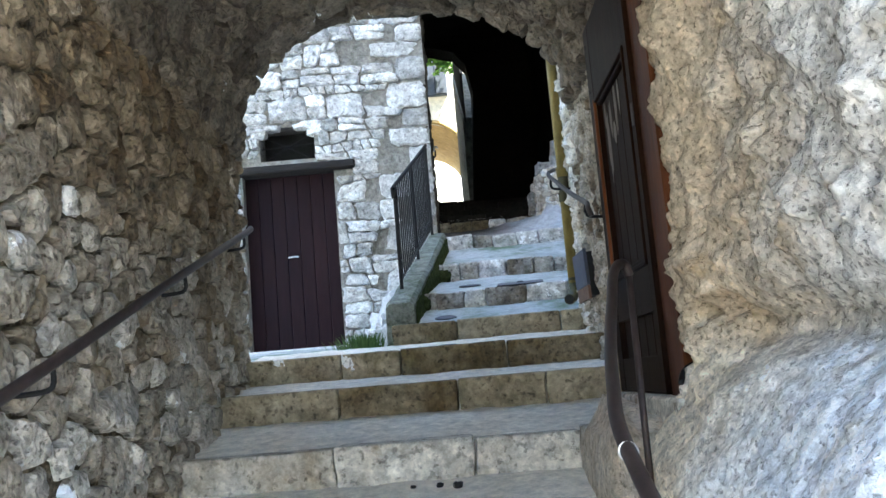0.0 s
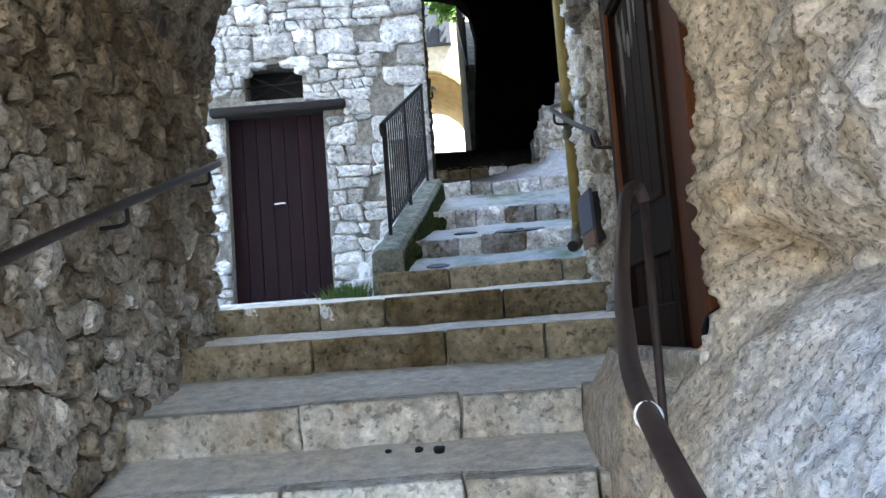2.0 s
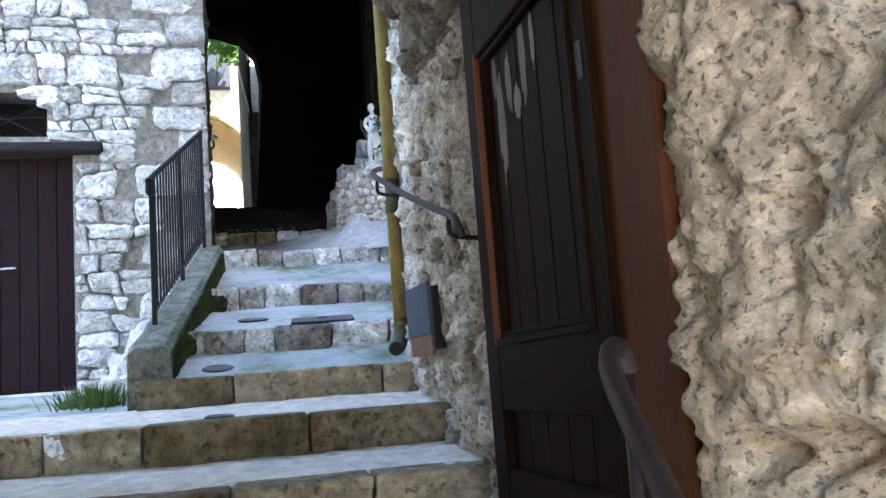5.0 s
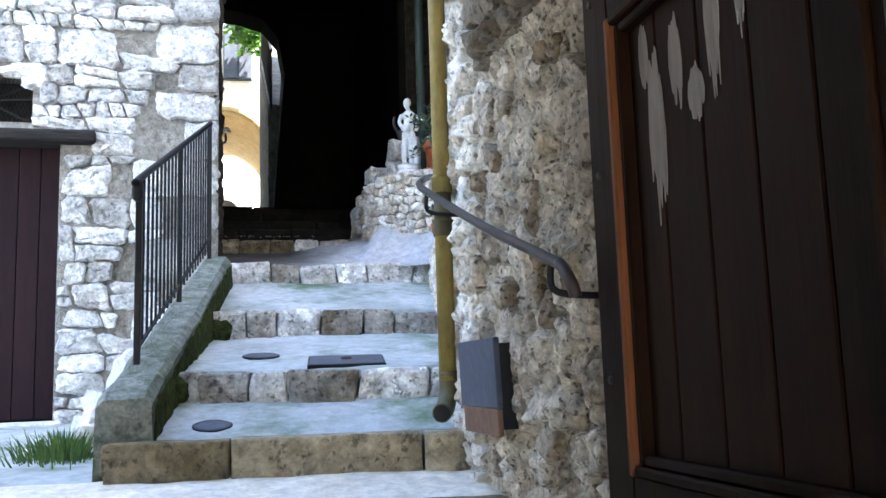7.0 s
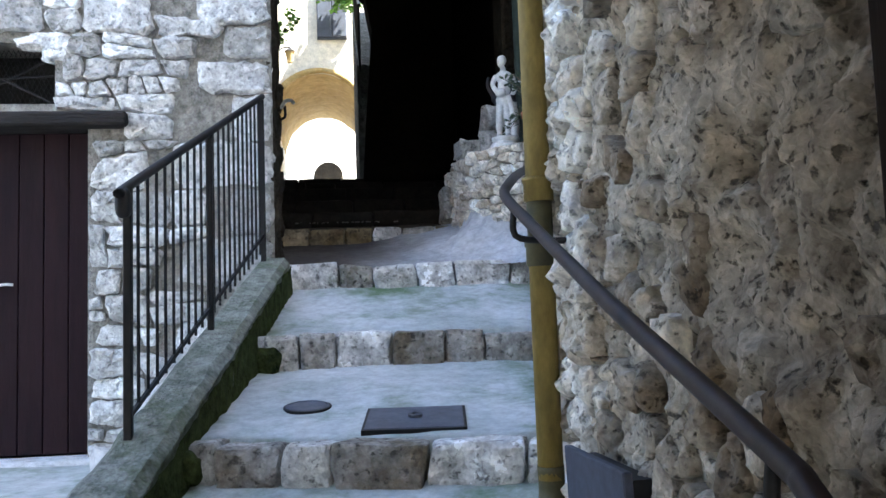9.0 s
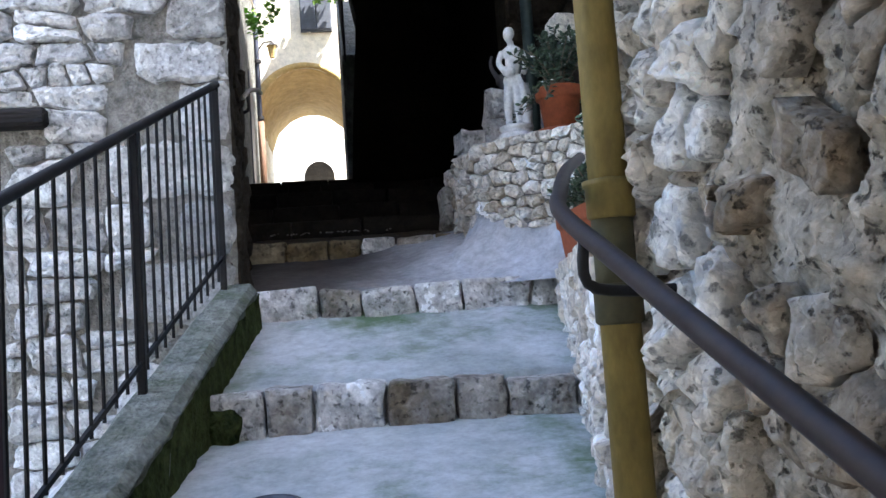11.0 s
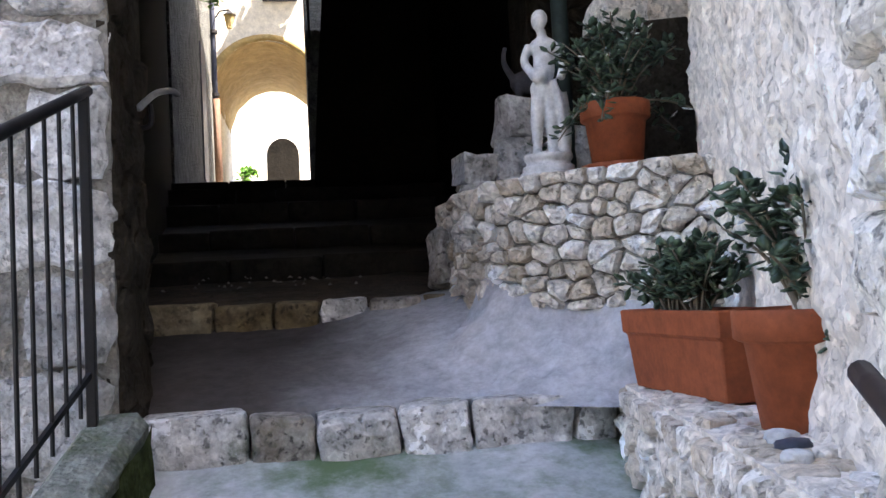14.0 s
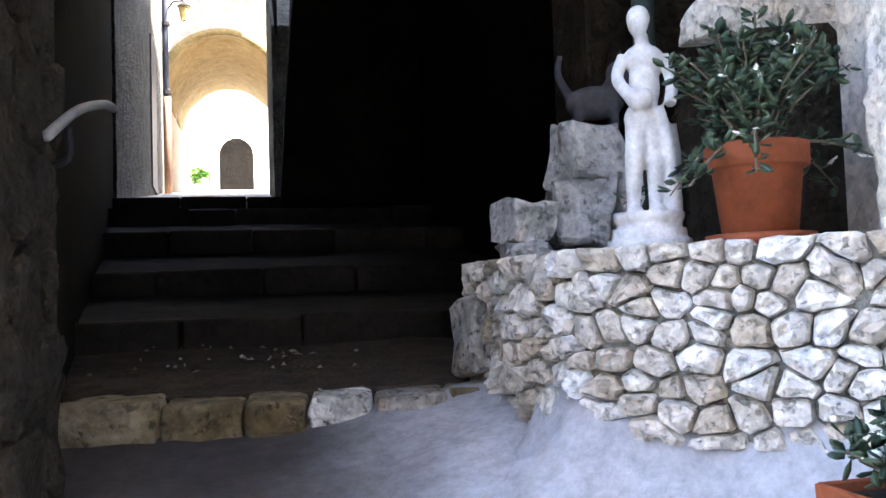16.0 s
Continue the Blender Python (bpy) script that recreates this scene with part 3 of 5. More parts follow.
def vault_f(u, v):
    x, z = vault_point(u)
    x1, z1 = vault_point(min(1, u + .01))
    x0, z0 = vault_point(max(0, u - .01))
    d = Vector((x1 - x0, 0, z1 - z0)).normalized()
    return Vector((x, v, z)), Vector((d.z, 0, -d.x))


def vault_disp(p):
    return 0.06 * fold(p, 1.6, 2) + 0.035 * fold(p, 7, 3)


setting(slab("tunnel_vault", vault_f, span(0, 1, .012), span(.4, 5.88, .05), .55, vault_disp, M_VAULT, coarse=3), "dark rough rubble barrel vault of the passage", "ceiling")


def left_f(u, v):
    return Vector((LEFT - .02, u, v)), Vector((1, 0, 0))


def left_disp(p):
    return 0.03 * fold(p, 1.5, 2) + 0.022 * fold(p, 9, 3) - .008


wall_left = setting(slab("wall_tunnel_left", left_f, span(-.5, 5.86, .035), span(-.3, 3.2, .035), .5, left_disp, M_TMORTAR), "brown rubble stone wall inside the vaulted passage", "wall")


def right_f(u, v):
    x = along([(-.3, .60), (.9, .62), (1.12, .68), (1.34, .82), (1.44, .93), (1.51, 1.05), (1.57, 1.06), (1.66, .96), (1.78, .92), (2.0, .93), (2.6, .94), (3.3, .92)], v + .05 * fold((u, 0, 1), 1.1, 2) - .03 * (u - 2))
    lap = min(1, max(0, (u - 2.9) / .45))
    lap = lap * lap * (3 - 2 * lap) * min(1, max(0, (v - 1.35) / .2))
    y = u + lap * (.035 * fold((v, 3, 0), 3.2, 3) + .02 * fold((v, 7, 0), 13, 2) + along([(1.5, -.07), (1.8, -.02), (2.2, .02), (2.6, -.01), (3.3, -.02)], v))
    x = lerp(x, min(x, .93), lap)
    return Vector((x - .105 * lap, y, v)), Vector((-1, 0, 0))


def lumps(p, scale, warp=.35):
    """Stones set in a crust: about 0 in the joints, up to 1 on a stone's face, each one with a height of its own."""
    q = Vector(p) * scale
    q += Vector((noise.noise(q * .9), noise.noise(q * .9 + Vector((7, 1, 3))), noise.noise(q * .9 + Vector((2, 9, 5))))) * warp
    d, at = noise.voronoi(q)
    k = .35 + .65 * noise.cell(at[0] * 3.1)
    return k * min(1.0, (d[1] - d[0]) * 2.2) ** .6


def right_disp(p):
    pit = max(0.0, fold(p + Vector((9, 3, 1)), 5.5, 2) - .42)
    foot = 1 - min(1, max(0, (1.5 - p.z) / .2))
    coarse = max(0.0, fold(p + Vector((1, 4, 2)), 2.2, 2) + .3)
    return (.045 * fold(p, 1.5, 2) + (.010 + .040 * min(1, coarse) * (.3 + .7 * foot)) * lumps(p, 10) + .012 * lumps(p, 24)
            + .042 * (.5 + .5 * foot) * fold(p, 5.5, 4) + .010 * fold(p, 48, 2) - .30 * pit * foot - .04)


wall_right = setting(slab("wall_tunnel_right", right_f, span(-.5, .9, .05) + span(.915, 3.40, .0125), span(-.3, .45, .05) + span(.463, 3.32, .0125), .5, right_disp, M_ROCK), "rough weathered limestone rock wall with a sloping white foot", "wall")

# unseen building masses over the tunnel, added and sized to block the sun
root = setting(thing("wall_tunnel_sunblock", "unseen rendered mass over the vaulted passage, sized to block sun", "building"), "unseen rendered mass over the vaulted passage, sized to block sun", "building")
for b in ((-4.4, LEFT - .3, .42, 5.84, -.5, 8.5), (1.35, 6, -.48, 5.84, -.5, 12.0), (LEFT - .3, 1.35, .42, 5.84, 4.35, 8.5), (-4.4, LEFT - .3, -.48, .42, -.5, 3.3)):
    part("mass", box(*b), M_PLASTER, root)
part("roof", box(1.3, 6.2, -.55, 5.85, 12.0, 12.2), M_ROOF, root, "clay tiled roof")
part("low_roof", box(-4.5, 1.348, .3, 5.85, 8.5, 8.65), M_ROOF, root, "clay tiled roof")

# unseen house, added to close off the open side behind the start
setting(put("wall_street_house", box(-20, 20, -20, -16, -.4, 7), M_CREAM), "unseen house added behind the start", "building")

# house across the court
DOOR = (-2.01, -1.06, 1.90, 3.72)
WIN = (-1.81, -1.24, 3.87, 4.20)
FY = 9.05
house = setting(thing("wall_house", "pale rubble stone house with a cellar door", "house"), "pale rubble stone house front with a cellar door", "house")
bm = bmesh.new()
for b in ((-12, DOOR[0], 1.2, 3.80), (DOOR[1], -.04, 1.2, 3.80), (DOOR[0], DOOR[1], 1.2, 1.88), (-12, WIN[0], 3.80, 6.2), (WIN[1], -.04, 3.80, 6.2), (WIN[0], WIN[1], 4.22, 6.2), (WIN[0], WIN[1], 3.80, 3.865)):
    add_box(bm, b[0], b[1], FY + .005, FY + .5, b[2], b[3])
part("wall_core", bm, M_MORTAR, house)
bm = bmesh.new()
lo = [bm.verts.new((x, y, 1.2)) for x, y in ((-6, FY + .5), (-.12, FY + .5), (-.74, 15), (-6, 15))]
hi = [bm.verts.new((v.co.x, v.co.y, 7.0)) for v in lo]
for k in range(4):
    bm.faces.new((lo[k], lo[(k + 1) % 4], hi[(k + 1) % 4], hi[k]))
bm.faces.new(hi)
part("back_wall", bm, M_DEEPSHADE, house, "dark masonry")
part("roof", box(-12.1, -.02, FY - .15, 9.6, 6.2, 6.32), M_ROOF, house, "clay tiled roof")
part("rear_roof", box(-12.1, -.8, 9.6, 15, 7.0, 7.12), M_ROOF, house, "clay tiled roof")

# court side walls and floor
# unseen wall, added far out and kept low to let the sky in
setting(put("wall_court_left", box(-13, -12, 2, FY, 1, 4.0), M_PLASTER), "unseen low court wall added far to the left", "wall")


def court_f(u, v):
    return Vector((u, v, 1.69 + (v - 5.9) * .066)), Vector((0, 0, 1))


# runs on unseen to the left, where its sunlit part bounces light back
setting(slab("floor_court", court_f, span(-12, 1.0, .12), span(5.90, FY + .02, .1), .5, lambda p: .012 * fold(p, 2.5, 3), M_TREAD), "pale cement floor of the small court", "floor")

# right-hand walls past the wooden door
WR = [(0.94, 4.72), (0.965, 6.2), (1.03, 6.72), (1.25, 7.45), (1.55, 8.3), (1.77, 8.9), (1.86, 9.3)]


def right_wall(seg, z0, z1, material, name, label, disp):
    """An upright wall along WR[seg] - WR[seg + 1] ..., seen from the stairs."""
    pts = [Vector((*p, 0)) for p in WR[seg[0]:seg[1] + 1]]
    lens = [0]
    for a, b in zip(pts, pts[1:]):
        lens.append(lens[-1] + (b - a).length)

    def f(u, v):
        for k in range(len(pts) - 1):
            if u <= lens[k + 1] or k == len(pts) - 2:
                t = (u - lens[k]) / (lens[k + 1] - lens[k])
                d = (pts[k + 1] - pts[k]).normalized()
                return pts[k].lerp(pts[k + 1], t) + Vector((0, 0, z0 + v)), Vector((-d.y, d.x, 0))

    ob = slab(name, f, span(0, lens[-1], .011), span(0, z1 - z0, .011), .35, disp, material)
    return setting(ob, label, "wall"), f, lens[-1]


def wall_disp(p):
    hole = max(0.0, fold(p + Vector((3, 8, 1)), 7, 2) - .38)
    return -.022 + .020 * fold(p, 2.5, 2) + .026 * lumps(p, 12) + .036 * fold(p, 7, 4) + .010 * fold(p, 60, 2) - .16 * hole


wall_r1, r1_f, r1_len = right_wall((0, 2), 1.2, 4.6, M_RMORTAR, "wall_stairs_right", "rubble limestone wall with lime mortar beside the stairs", wall_disp)
wall_r2, r2_f, r2_len = right_wall((2, 6), 2.0, 5.4, M_PLASTER, "wall_recess", "pale rough rendered wall behind the flower pots", lambda p: 0.02 * fold(p, 2, 2) + 0.018 * fold(p, 7, 4) + .007 * fold(p, 45, 2) + .008 * lumps(p, 14))
# unseen mass behind the right walls, its height set to shade the court
root = setting(thing("wall_right_sunblock", "unseen rendered mass beside the stairs, sized to block sun", "building"), "unseen rendered mass beside the stairs, sized to block sun", "building")
part("mass", box(1.28, 6, 5.86, 7.4, 1, 11.5), M_PLASTER, root)
part("mass", box(2.0, 6, 7.4, 9.6, 1, 11.5), M_PLASTER, root)
part("mass", box(.98, 1.28, 5.86, 6.7, 4.55, 11.5), M_PLASTER, root)
part("mass", box(1.28, 2.0, 7.4, 9.3, 5.35, 11.5), M_PLASTER, root)

# covered passage
root = setting(thing("wall_passage", "dark covered passage under a house", "passage"), "dark masonry of the covered passage under a house", "passage")
# walls, lintel and ceiling are coloured near black for the shade inside
part("right_mass", box(1.72, 6, 10.6, 15.0, 2.5, 7.13), M_DEEPSHADE, root)
part("right_mass", box(2.1, 6, 9.6, 10.6, 2.5, 7.13), M_DEEPSHADE, root)
part("front_lintel", box(-.035, 2.3, 9.0, 9.75, 5.6, 7.6), M_DEEPSHADE, root)
bm = bmesh.new()
# end wall with an opening: low rounded shoulder and a battered edge
arch = [(-.9, 7.0), (-.3, 7.08), (.10, 7.05), (.44, 6.95), (.64, 6.71), (.73, 6.2), (.64, 5.2), (.57, 4.2)]
for (xa, za), (xb, zb) in zip(arch, arch[1:]):
    q = []
    for y in (14.6, 15.1):
        q.append([bm.verts.new(c) for c in (((xa, y, za), (xb, y, zb), (max(xb, 1.75), y, zb), (max(xa, 1.75), y, za)) if zb < 6.7 and xb > .3 else ((xa, y, za), (xb, y, zb), (xb, y, 9), (xa, y, 9)))])
    a, b = q
    bm.faces.new(a)
    bm.faces.new(list(reversed(b)))
    for k in range(4):
        bm.faces.new((a[k], b[k], b[(k + 1) % 4], a[(k + 1) % 4]))
add_box(bm, .64, 1.75, 14.61, 15.09, 6.69, 9)
bmesh.ops.recalc_face_normals(bm, faces=bm.faces[:])
part("far_wall", bm, M_DEEPSHADE, root)
setting(put("ceiling_passage", box(-.9, 6, 9.75, 15.1, 7.14, 7.4), M_DEEPSHADE), "dark ceiling of the covered passage", "ceiling")
setting(put("roof_passage", box(-.9, 6.1, 9.76, 12.4, 7.62, 7.8), M_ROOF), "clay tiled roof", "roof")
# unseen storey, added to keep the sun off the alley wall
setting(put("wall_over_passage", box(-.9, 6, 12.4, 15.1, 7.42, 12.5), M_PLASTER), "unseen upper storey added over the covered passage", "wall")

# alley behind
def alley_floor(u, v):
    return Vector((u, v, 4.40 + (v - 14.9) * .128)), Vector((0, 0, 1))


setting(slab("floor_alley", alley_floor, span(-6, 6, .5), span(14.9, 60, .6), .8, lambda p: .02 * fold(p, 1.5, 2), M_GROUND), "pale paved alley climbing in the sun", "floor")
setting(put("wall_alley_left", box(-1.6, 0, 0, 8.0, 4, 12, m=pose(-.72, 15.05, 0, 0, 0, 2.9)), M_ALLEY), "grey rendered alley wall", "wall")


# ---- more tools for things ----
def prism(pts, z0, z1):
    """An upright prism over a footprint."""
    bm = bmesh.new()
    lo = [bm.verts.new((x, y, z0)) for x, y in pts]
    hi = [bm.verts.new((x, y, z1)) for x, y in pts]
    bm.faces.new(list(reversed(lo)))
    bm.faces.new(hi)
    for i in range(len(pts)):
        j = (i + 1) % len(pts)
        bm.faces.new((lo[i], lo[j], hi[j], hi[i]))
    bmesh.ops.recalc_face_normals(bm, faces=bm.faces[:])
    return bm


def section(pts, y0, y1):
    """A prism along y over a section in x and z."""
    bm = bmesh.new()
    a = [bm.verts.new((x, y0, z)) for x, z in pts]
    b = [bm.verts.new((x, y1, z)) for x, z in pts]
    bm.faces.new(a)
    bm.faces.new(list(reversed(b)))
    for i in range(len(pts)):
        j = (i + 1) % len(pts)
        bm.faces.new((a[i], b[i], b[j], a[j]))
    bmesh.ops.recalc_face_normals(bm, faces=bm.faces[:])
    return bm


def profile_x(pts, x0, x1):
    """A prism along x over a section in y and z."""
    bm = section(pts, x0, x1)
    for v in bm.verts:
        v.co = Vector((v.co.y, v.co.x, v.co.z))
    bmesh.ops.recalc_face_normals(bm, faces=bm.faces[:])
    return bm


def boulder(at, dims, seed, turn=0, rough=0.22, sub=3):
    bm = bmesh.new()
    bmesh.ops.create_icosphere(bm, subdivisions=sub, radius=1)
    for v in bm.verts:
        p = v.co.normalized()
        k = 1 + rough * fold(p + Vector((seed * 3.7, 0, 0)), 1.4, 3)
        c = Vector([math.copysign(abs(q) ** .7, q) for q in p]) * k
        v.co = Vector((c.x * dims[0], c.y * dims[1], c.z * dims[2]))
    bm.transform(pose(*at, 0, 0, turn))
    return bm


def polyline_wall(pts, z0):
    """Mapping along a polyline; the normal is to the left of the way."""
    ps = [Vector((*p, 0)) for p in pts]
    lens = [0]
    for a, b in zip(ps, ps[1:]):
        lens.append(lens[-1] + (b - a).length)

    def f(u, v):
        for k in range(len(ps) - 1):
            if u <= lens[k + 1] or k == len(ps) - 2:
                t = (u - lens[k]) / (lens[k + 1] - lens[k])
                d = (ps[k + 1] - ps[k]).normalized()
                return ps[k].lerp(ps[k + 1], t) + Vector((0, 0, z0 + v)), Vector((-d.y, d.x, 0))

    return f, lens[-1]


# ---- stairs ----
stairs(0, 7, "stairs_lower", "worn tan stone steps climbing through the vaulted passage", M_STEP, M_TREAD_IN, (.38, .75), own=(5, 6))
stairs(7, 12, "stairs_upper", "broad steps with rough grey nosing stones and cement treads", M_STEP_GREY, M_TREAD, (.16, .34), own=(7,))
stairs(12, 17, "stairs_passage", "stone steps in the covered passage, darkened for shade", M_PASSAGE, M_PASSAGE, (.3, .6))

# curb that carries the railing
CURB = [((-.46, 6.58), (-.24, 6.52)), ((-.13, 9.06), (.05, 9.06))]


def curb_top(y):
    return lerp(2.07, 2.97, (y - 6.55) / 2.5)


bm = bmesh.new()
rows_c = []
for y in span(6.55, 9.04, .08):
    t = (y - 6.55) / 2.5
    xl, xr, z = lerp(-.46, -.13, t), lerp(-.25, .045, t), curb_top(y)
    ring = []
    for x, zz in ((xl, 1.5), (xl, z - .03), (xl + .03, z), (xr - .03, z), (xr, z - .03), (xr + .03, 1.5)):
        p = Vector((x, y, zz))
        p += Vector((fold(p, 6, 2), 0, fold(p + Vector((4, 0, 0)), 6, 2))) * .012
        ring.append(bm.verts.new(p))
    rows_c.append(ring)
for a, b in zip(rows_c, rows_c[1:]):
    for k in range(5):
        bm.faces.new((a[k], a[k + 1], b[k + 1], b[k]))
bm.faces.new(rows_c[0])
bm.faces.new(list(reversed(rows_c[-1])))
bmesh.ops.recalc_face_normals(bm, faces=bm.faces[:])
setting(put("curb", bm, M_CURB), "mossy cement curb climbing beside the steps", "curb")

# moss on the curb's inner face and at the ends of the steps
bm = bmesh.new()
rows_c = []
for y in span(6.56, 9.03, .03):
    t = (y - 6.55) / 2.5
    xr, z = lerp(-.25, .045, t), curb_top(y)
    top = z - .028 - .03 * abs(fold((y, 0, 7), 5, 2))
    low = z - .36
    rows_c.append([bm.verts.new((xr + .012 + .03 * (1 - k / 6) * (z - lerp(low, top, k / 6)) + .010 * fold((y, k * .05, 1), 16, 2), y, lerp(low, top, k / 6))) for k in range(7)])
for a, b in zip(rows_c, rows_c[1:]):
    for k in range(6):
        bm.faces.new((a[k], a[k + 1], b[k + 1], b[k]))
bmesh.ops.recalc_face_normals(bm, faces=bm.faces[:])
tagged(put("moss", bm, M_MOSS, smooth=True), "dark green moss on the inner face of the curb", "moss", kind="stuff")
for i, (c, d) in enumerate((((-.01, 8.15, 2.40), (.06, .05, .07)), ((-.19, 7.06, 2.09), (.06, .05, .06)))):
    tagged(put("moss_clump", boulder(c, d, 70 + i, 0, rough=.3), M_MOSS, smooth=True), "clump of dark green moss where step meets curb", "moss", group="moss clumps by the curb")

# ---- cellar door, lintel and barred window of the house ----
door = tagged(thing("door_1", "closed dark maroon plank door in the stone house", "door"), kind="structure")
xs = [DOOR[0] + (DOOR[1] - DOOR[0]) * k / 7 for k in range(8)]
for a, b in zip(xs, xs[1:]):
    part("plank", box(a + .002, b - .002, FY + .12, FY + .16, DOOR[2] + .02, DOOR[3], bevel=.004), M_DOOR, door)
part("handle", tube([(-1.60, FY + .105, 2.86), (-1.52, FY + .10, 2.865), (-1.49, FY + .105, 2.862)], .008, 8), M_STATUE, door, "pale metal handle", smooth=True)
for zz in (2.25, 3.35):
    part("rail", box(DOOR[0] + .02, DOOR[1] - .02, FY + .16, FY + .2, zz, zz + .12), M_DOOR, door)
lintel = tagged(put("lintel", box(-2.14, -.83, FY - .10, FY + .3, 3.72, 3.80, bevel=.012), M_BEAM), "weathered grey timber lintel over the cellar door", "lintel", kind="structure")
setting(put("threshold", box(-2.15, -.98, FY - .12, FY + .14, 1.80, 1.91, bevel=.015), M_WHITEROCK), "pale stone door sill", "sill")
win = tagged(thing("window_1", "small dark barred cellar window over the lintel", "window"), kind="structure")
# dark panel that stands in for the unlit room behind the bars
part("recess", box(WIN[0] - .02, WIN[1] + .02, FY + .3, FY + .34, 3.85, 4.25), M_DARKVOID, win)
for a, b in (((-1.80, 3.88), (-1.26, 4.16)), ((-1.80, 4.16), (-1.26, 3.88)), ((-1.81, 4.02), (-1.24, 4.05))):
    part("bar", tube([(a[0], FY + .09, a[1]), (b[0], FY + .09, b[1])], .007, 6), M_IRON, win)
bm = bmesh.new()
for k in range(24):
    x = -1.83 + k * .026
    for s in (-1, 1):
        add_tube(bm, [(x, FY + .12, 3.86), (x + s * .17, FY + .12, 4.21)], .0015, 3, cap=False)
tagged(part("wire_mesh", bm, M_IRON, win), kind="stuff")

for x, tn in ((WIN[0] - .01, 0), (WIN[1] + .01, 40), (WIN[0] + .14, 20), (WIN[1] - .13, 70)):
    part("corner_stone", boulder((x, FY + .03, 4.215 if abs(x + 1.525) < .25 else 4.165), (.085, .06, .035 if abs(x + 1.525) < .25 else .06), x * 9, 0, rough=.3), M_FACADE, house)

# ---- wooden door in the right-hand wall ----
leaf = thing("door_2", "dark stained wooden door with worn paint and mouldings", "door", kind="structure")
DX, Y0, Y1, Z0, Z1 = .86, 3.69, 4.71, 1.36, 3.30
PY0, PY1, PZ0, PZ1 = 3.78, 4.58, 1.905, 2.88
part("stile", box(DX, DX + .05, Y0, PY0, Z0, Z1, bevel=.004), M_LEAF, leaf)
part("stile", box(DX, DX + .05, PY1, Y1, Z0, Z1, bevel=.004), M_LEAF, leaf)
part("rail", box(DX + .001, DX + .05, PY0, PY1, PZ1, Z1, bevel=.003), M_LEAF, leaf)
part("rail", box(DX + .001, DX + .05, PY0, PY1, Z0, Z0 + .16, bevel=.003), M_LEAF, leaf)
part("rail", box(DX + .001, DX + .05, PY0, PY1, PZ0 - .20, PZ0, bevel=.003), M_LEAF, leaf)
for k in range(5):
    a, b = lerp(PY0, PY1, k / 5), lerp(PY0, PY1, (k + 1) / 5)
    part("plank", box(DX + .030, DX + .048, a + .003, b - .003, PZ0 - .02, PZ1 + .02, bevel=.003), M_LEAF, leaf)
    part("plank", box(DX + .030, DX + .048, a + .003, b - .003, Z0 + .14, PZ0 - .18, bevel=.003), M_LEAF, leaf)
for k, (mt, off) in enumerate(((M_FRAME, 0.0), (M_LEAF, .022))):
    w = .022
    a0, a1, b0, b1 = PY0 + off, PY1 - off, PZ0 + off, PZ1 - off
    dx = DX - .010 + k * .014
    part("moulding", box(dx, DX + .04, a0, a0 + w, b0, b1, bevel=.005), M_LEAF, leaf)
    part("moulding", box(dx, DX + .04, a1 - w, a1, b0, b1, bevel=.005), mt, leaf, "orange-brown moulding" if k == 0 else "")
    part("moulding", box(dx + .001, DX + .04, a0 + w, a1 - w, b0, b0 + w, bevel=.005), M_LEAF, leaf)
    part("moulding", box(dx + .001, DX + .04, a0 + w, a1 - w, b1 - w, b1, bevel=.005), M_LEAF, leaf)
rng = random.Random(5)
for cy, cz, wy, hz in ((4.43, 2.58, .07, .40), (4.34, 2.70, .05, .22), (4.27, 2.62, .06, .12), (4.20, 2.74, .05, .34), (4.11, 2.76, .03, .2), (4.47, 2.76, .04, .16)):
    # flaked paint: a ragged patch of bare wood, longest downward
    bm = bmesh.new()
    n = 14
    top, low = [], []
    for i in range(n + 1):
        y = cy - wy / 2 + wy * i / n
        e = math.sin(math.pi * i / n) ** .5
        top.append((y, min(PZ1 - .05, cz + hz / 2 * e * rng.uniform(.7, 1))))
        low.append((y, cz - hz / 2 * e * rng.uniform(.35, 1)))
    ring_t = [bm.verts.new((DX + .0285, y, z)) for y, z in top]
    ring_l = [bm.verts.new((DX + .0285, y, z)) for y, z in low]
    for i in range(n):
        bm.faces.new((ring_l[i], ring_l[i + 1], ring_t[i + 1], ring_t[i]))
    made = bmesh.ops.extrude_face_region(bm, geom=bm.faces[:])
    bmesh.ops.translate(bm, vec=(-.002, 0, 0), verts=[g for g in made["geom"] if isinstance(g, bmesh.types.BMVert)])
    bmesh.ops.recalc_face_normals(bm, faces=bm.faces[:])
    part("bare_patch", bm, M_WORN, leaf, "flaked patch of bare grey wood")
for z in (1.5, 2.1, 2.55, 2.95, 3.2):
    part("nail", lathe([(.010, 0), (.008, .006)], 8, (0, 0, 0)), M_IRON, leaf).matrix_local = pose(DX - .001, 4.66, z, 0, -90, 0)
part("lock_plate", box(DX - .006, DX, 3.72, 3.75, 2.50, 2.60, bevel=.003), M_GREY, leaf, "worn steel lock plate")
fr = thing("door_frame", "orange-brown stained wooden door post against the rock", "door frame", kind="structure")
part("post", box(.872, .99, 3.42, 3.69, 1.30, 3.32, bevel=.008), M_FRAME, fr)
part("bead", box(.85, .884, 3.665, 3.69, 1.36, 3.30, bevel=.006), M_LEAF, fr)
part("far_post", box(.93, 1.0, 4.71, 4.76, 1.30, 3.32, bevel=.005), M_FRAME, fr)
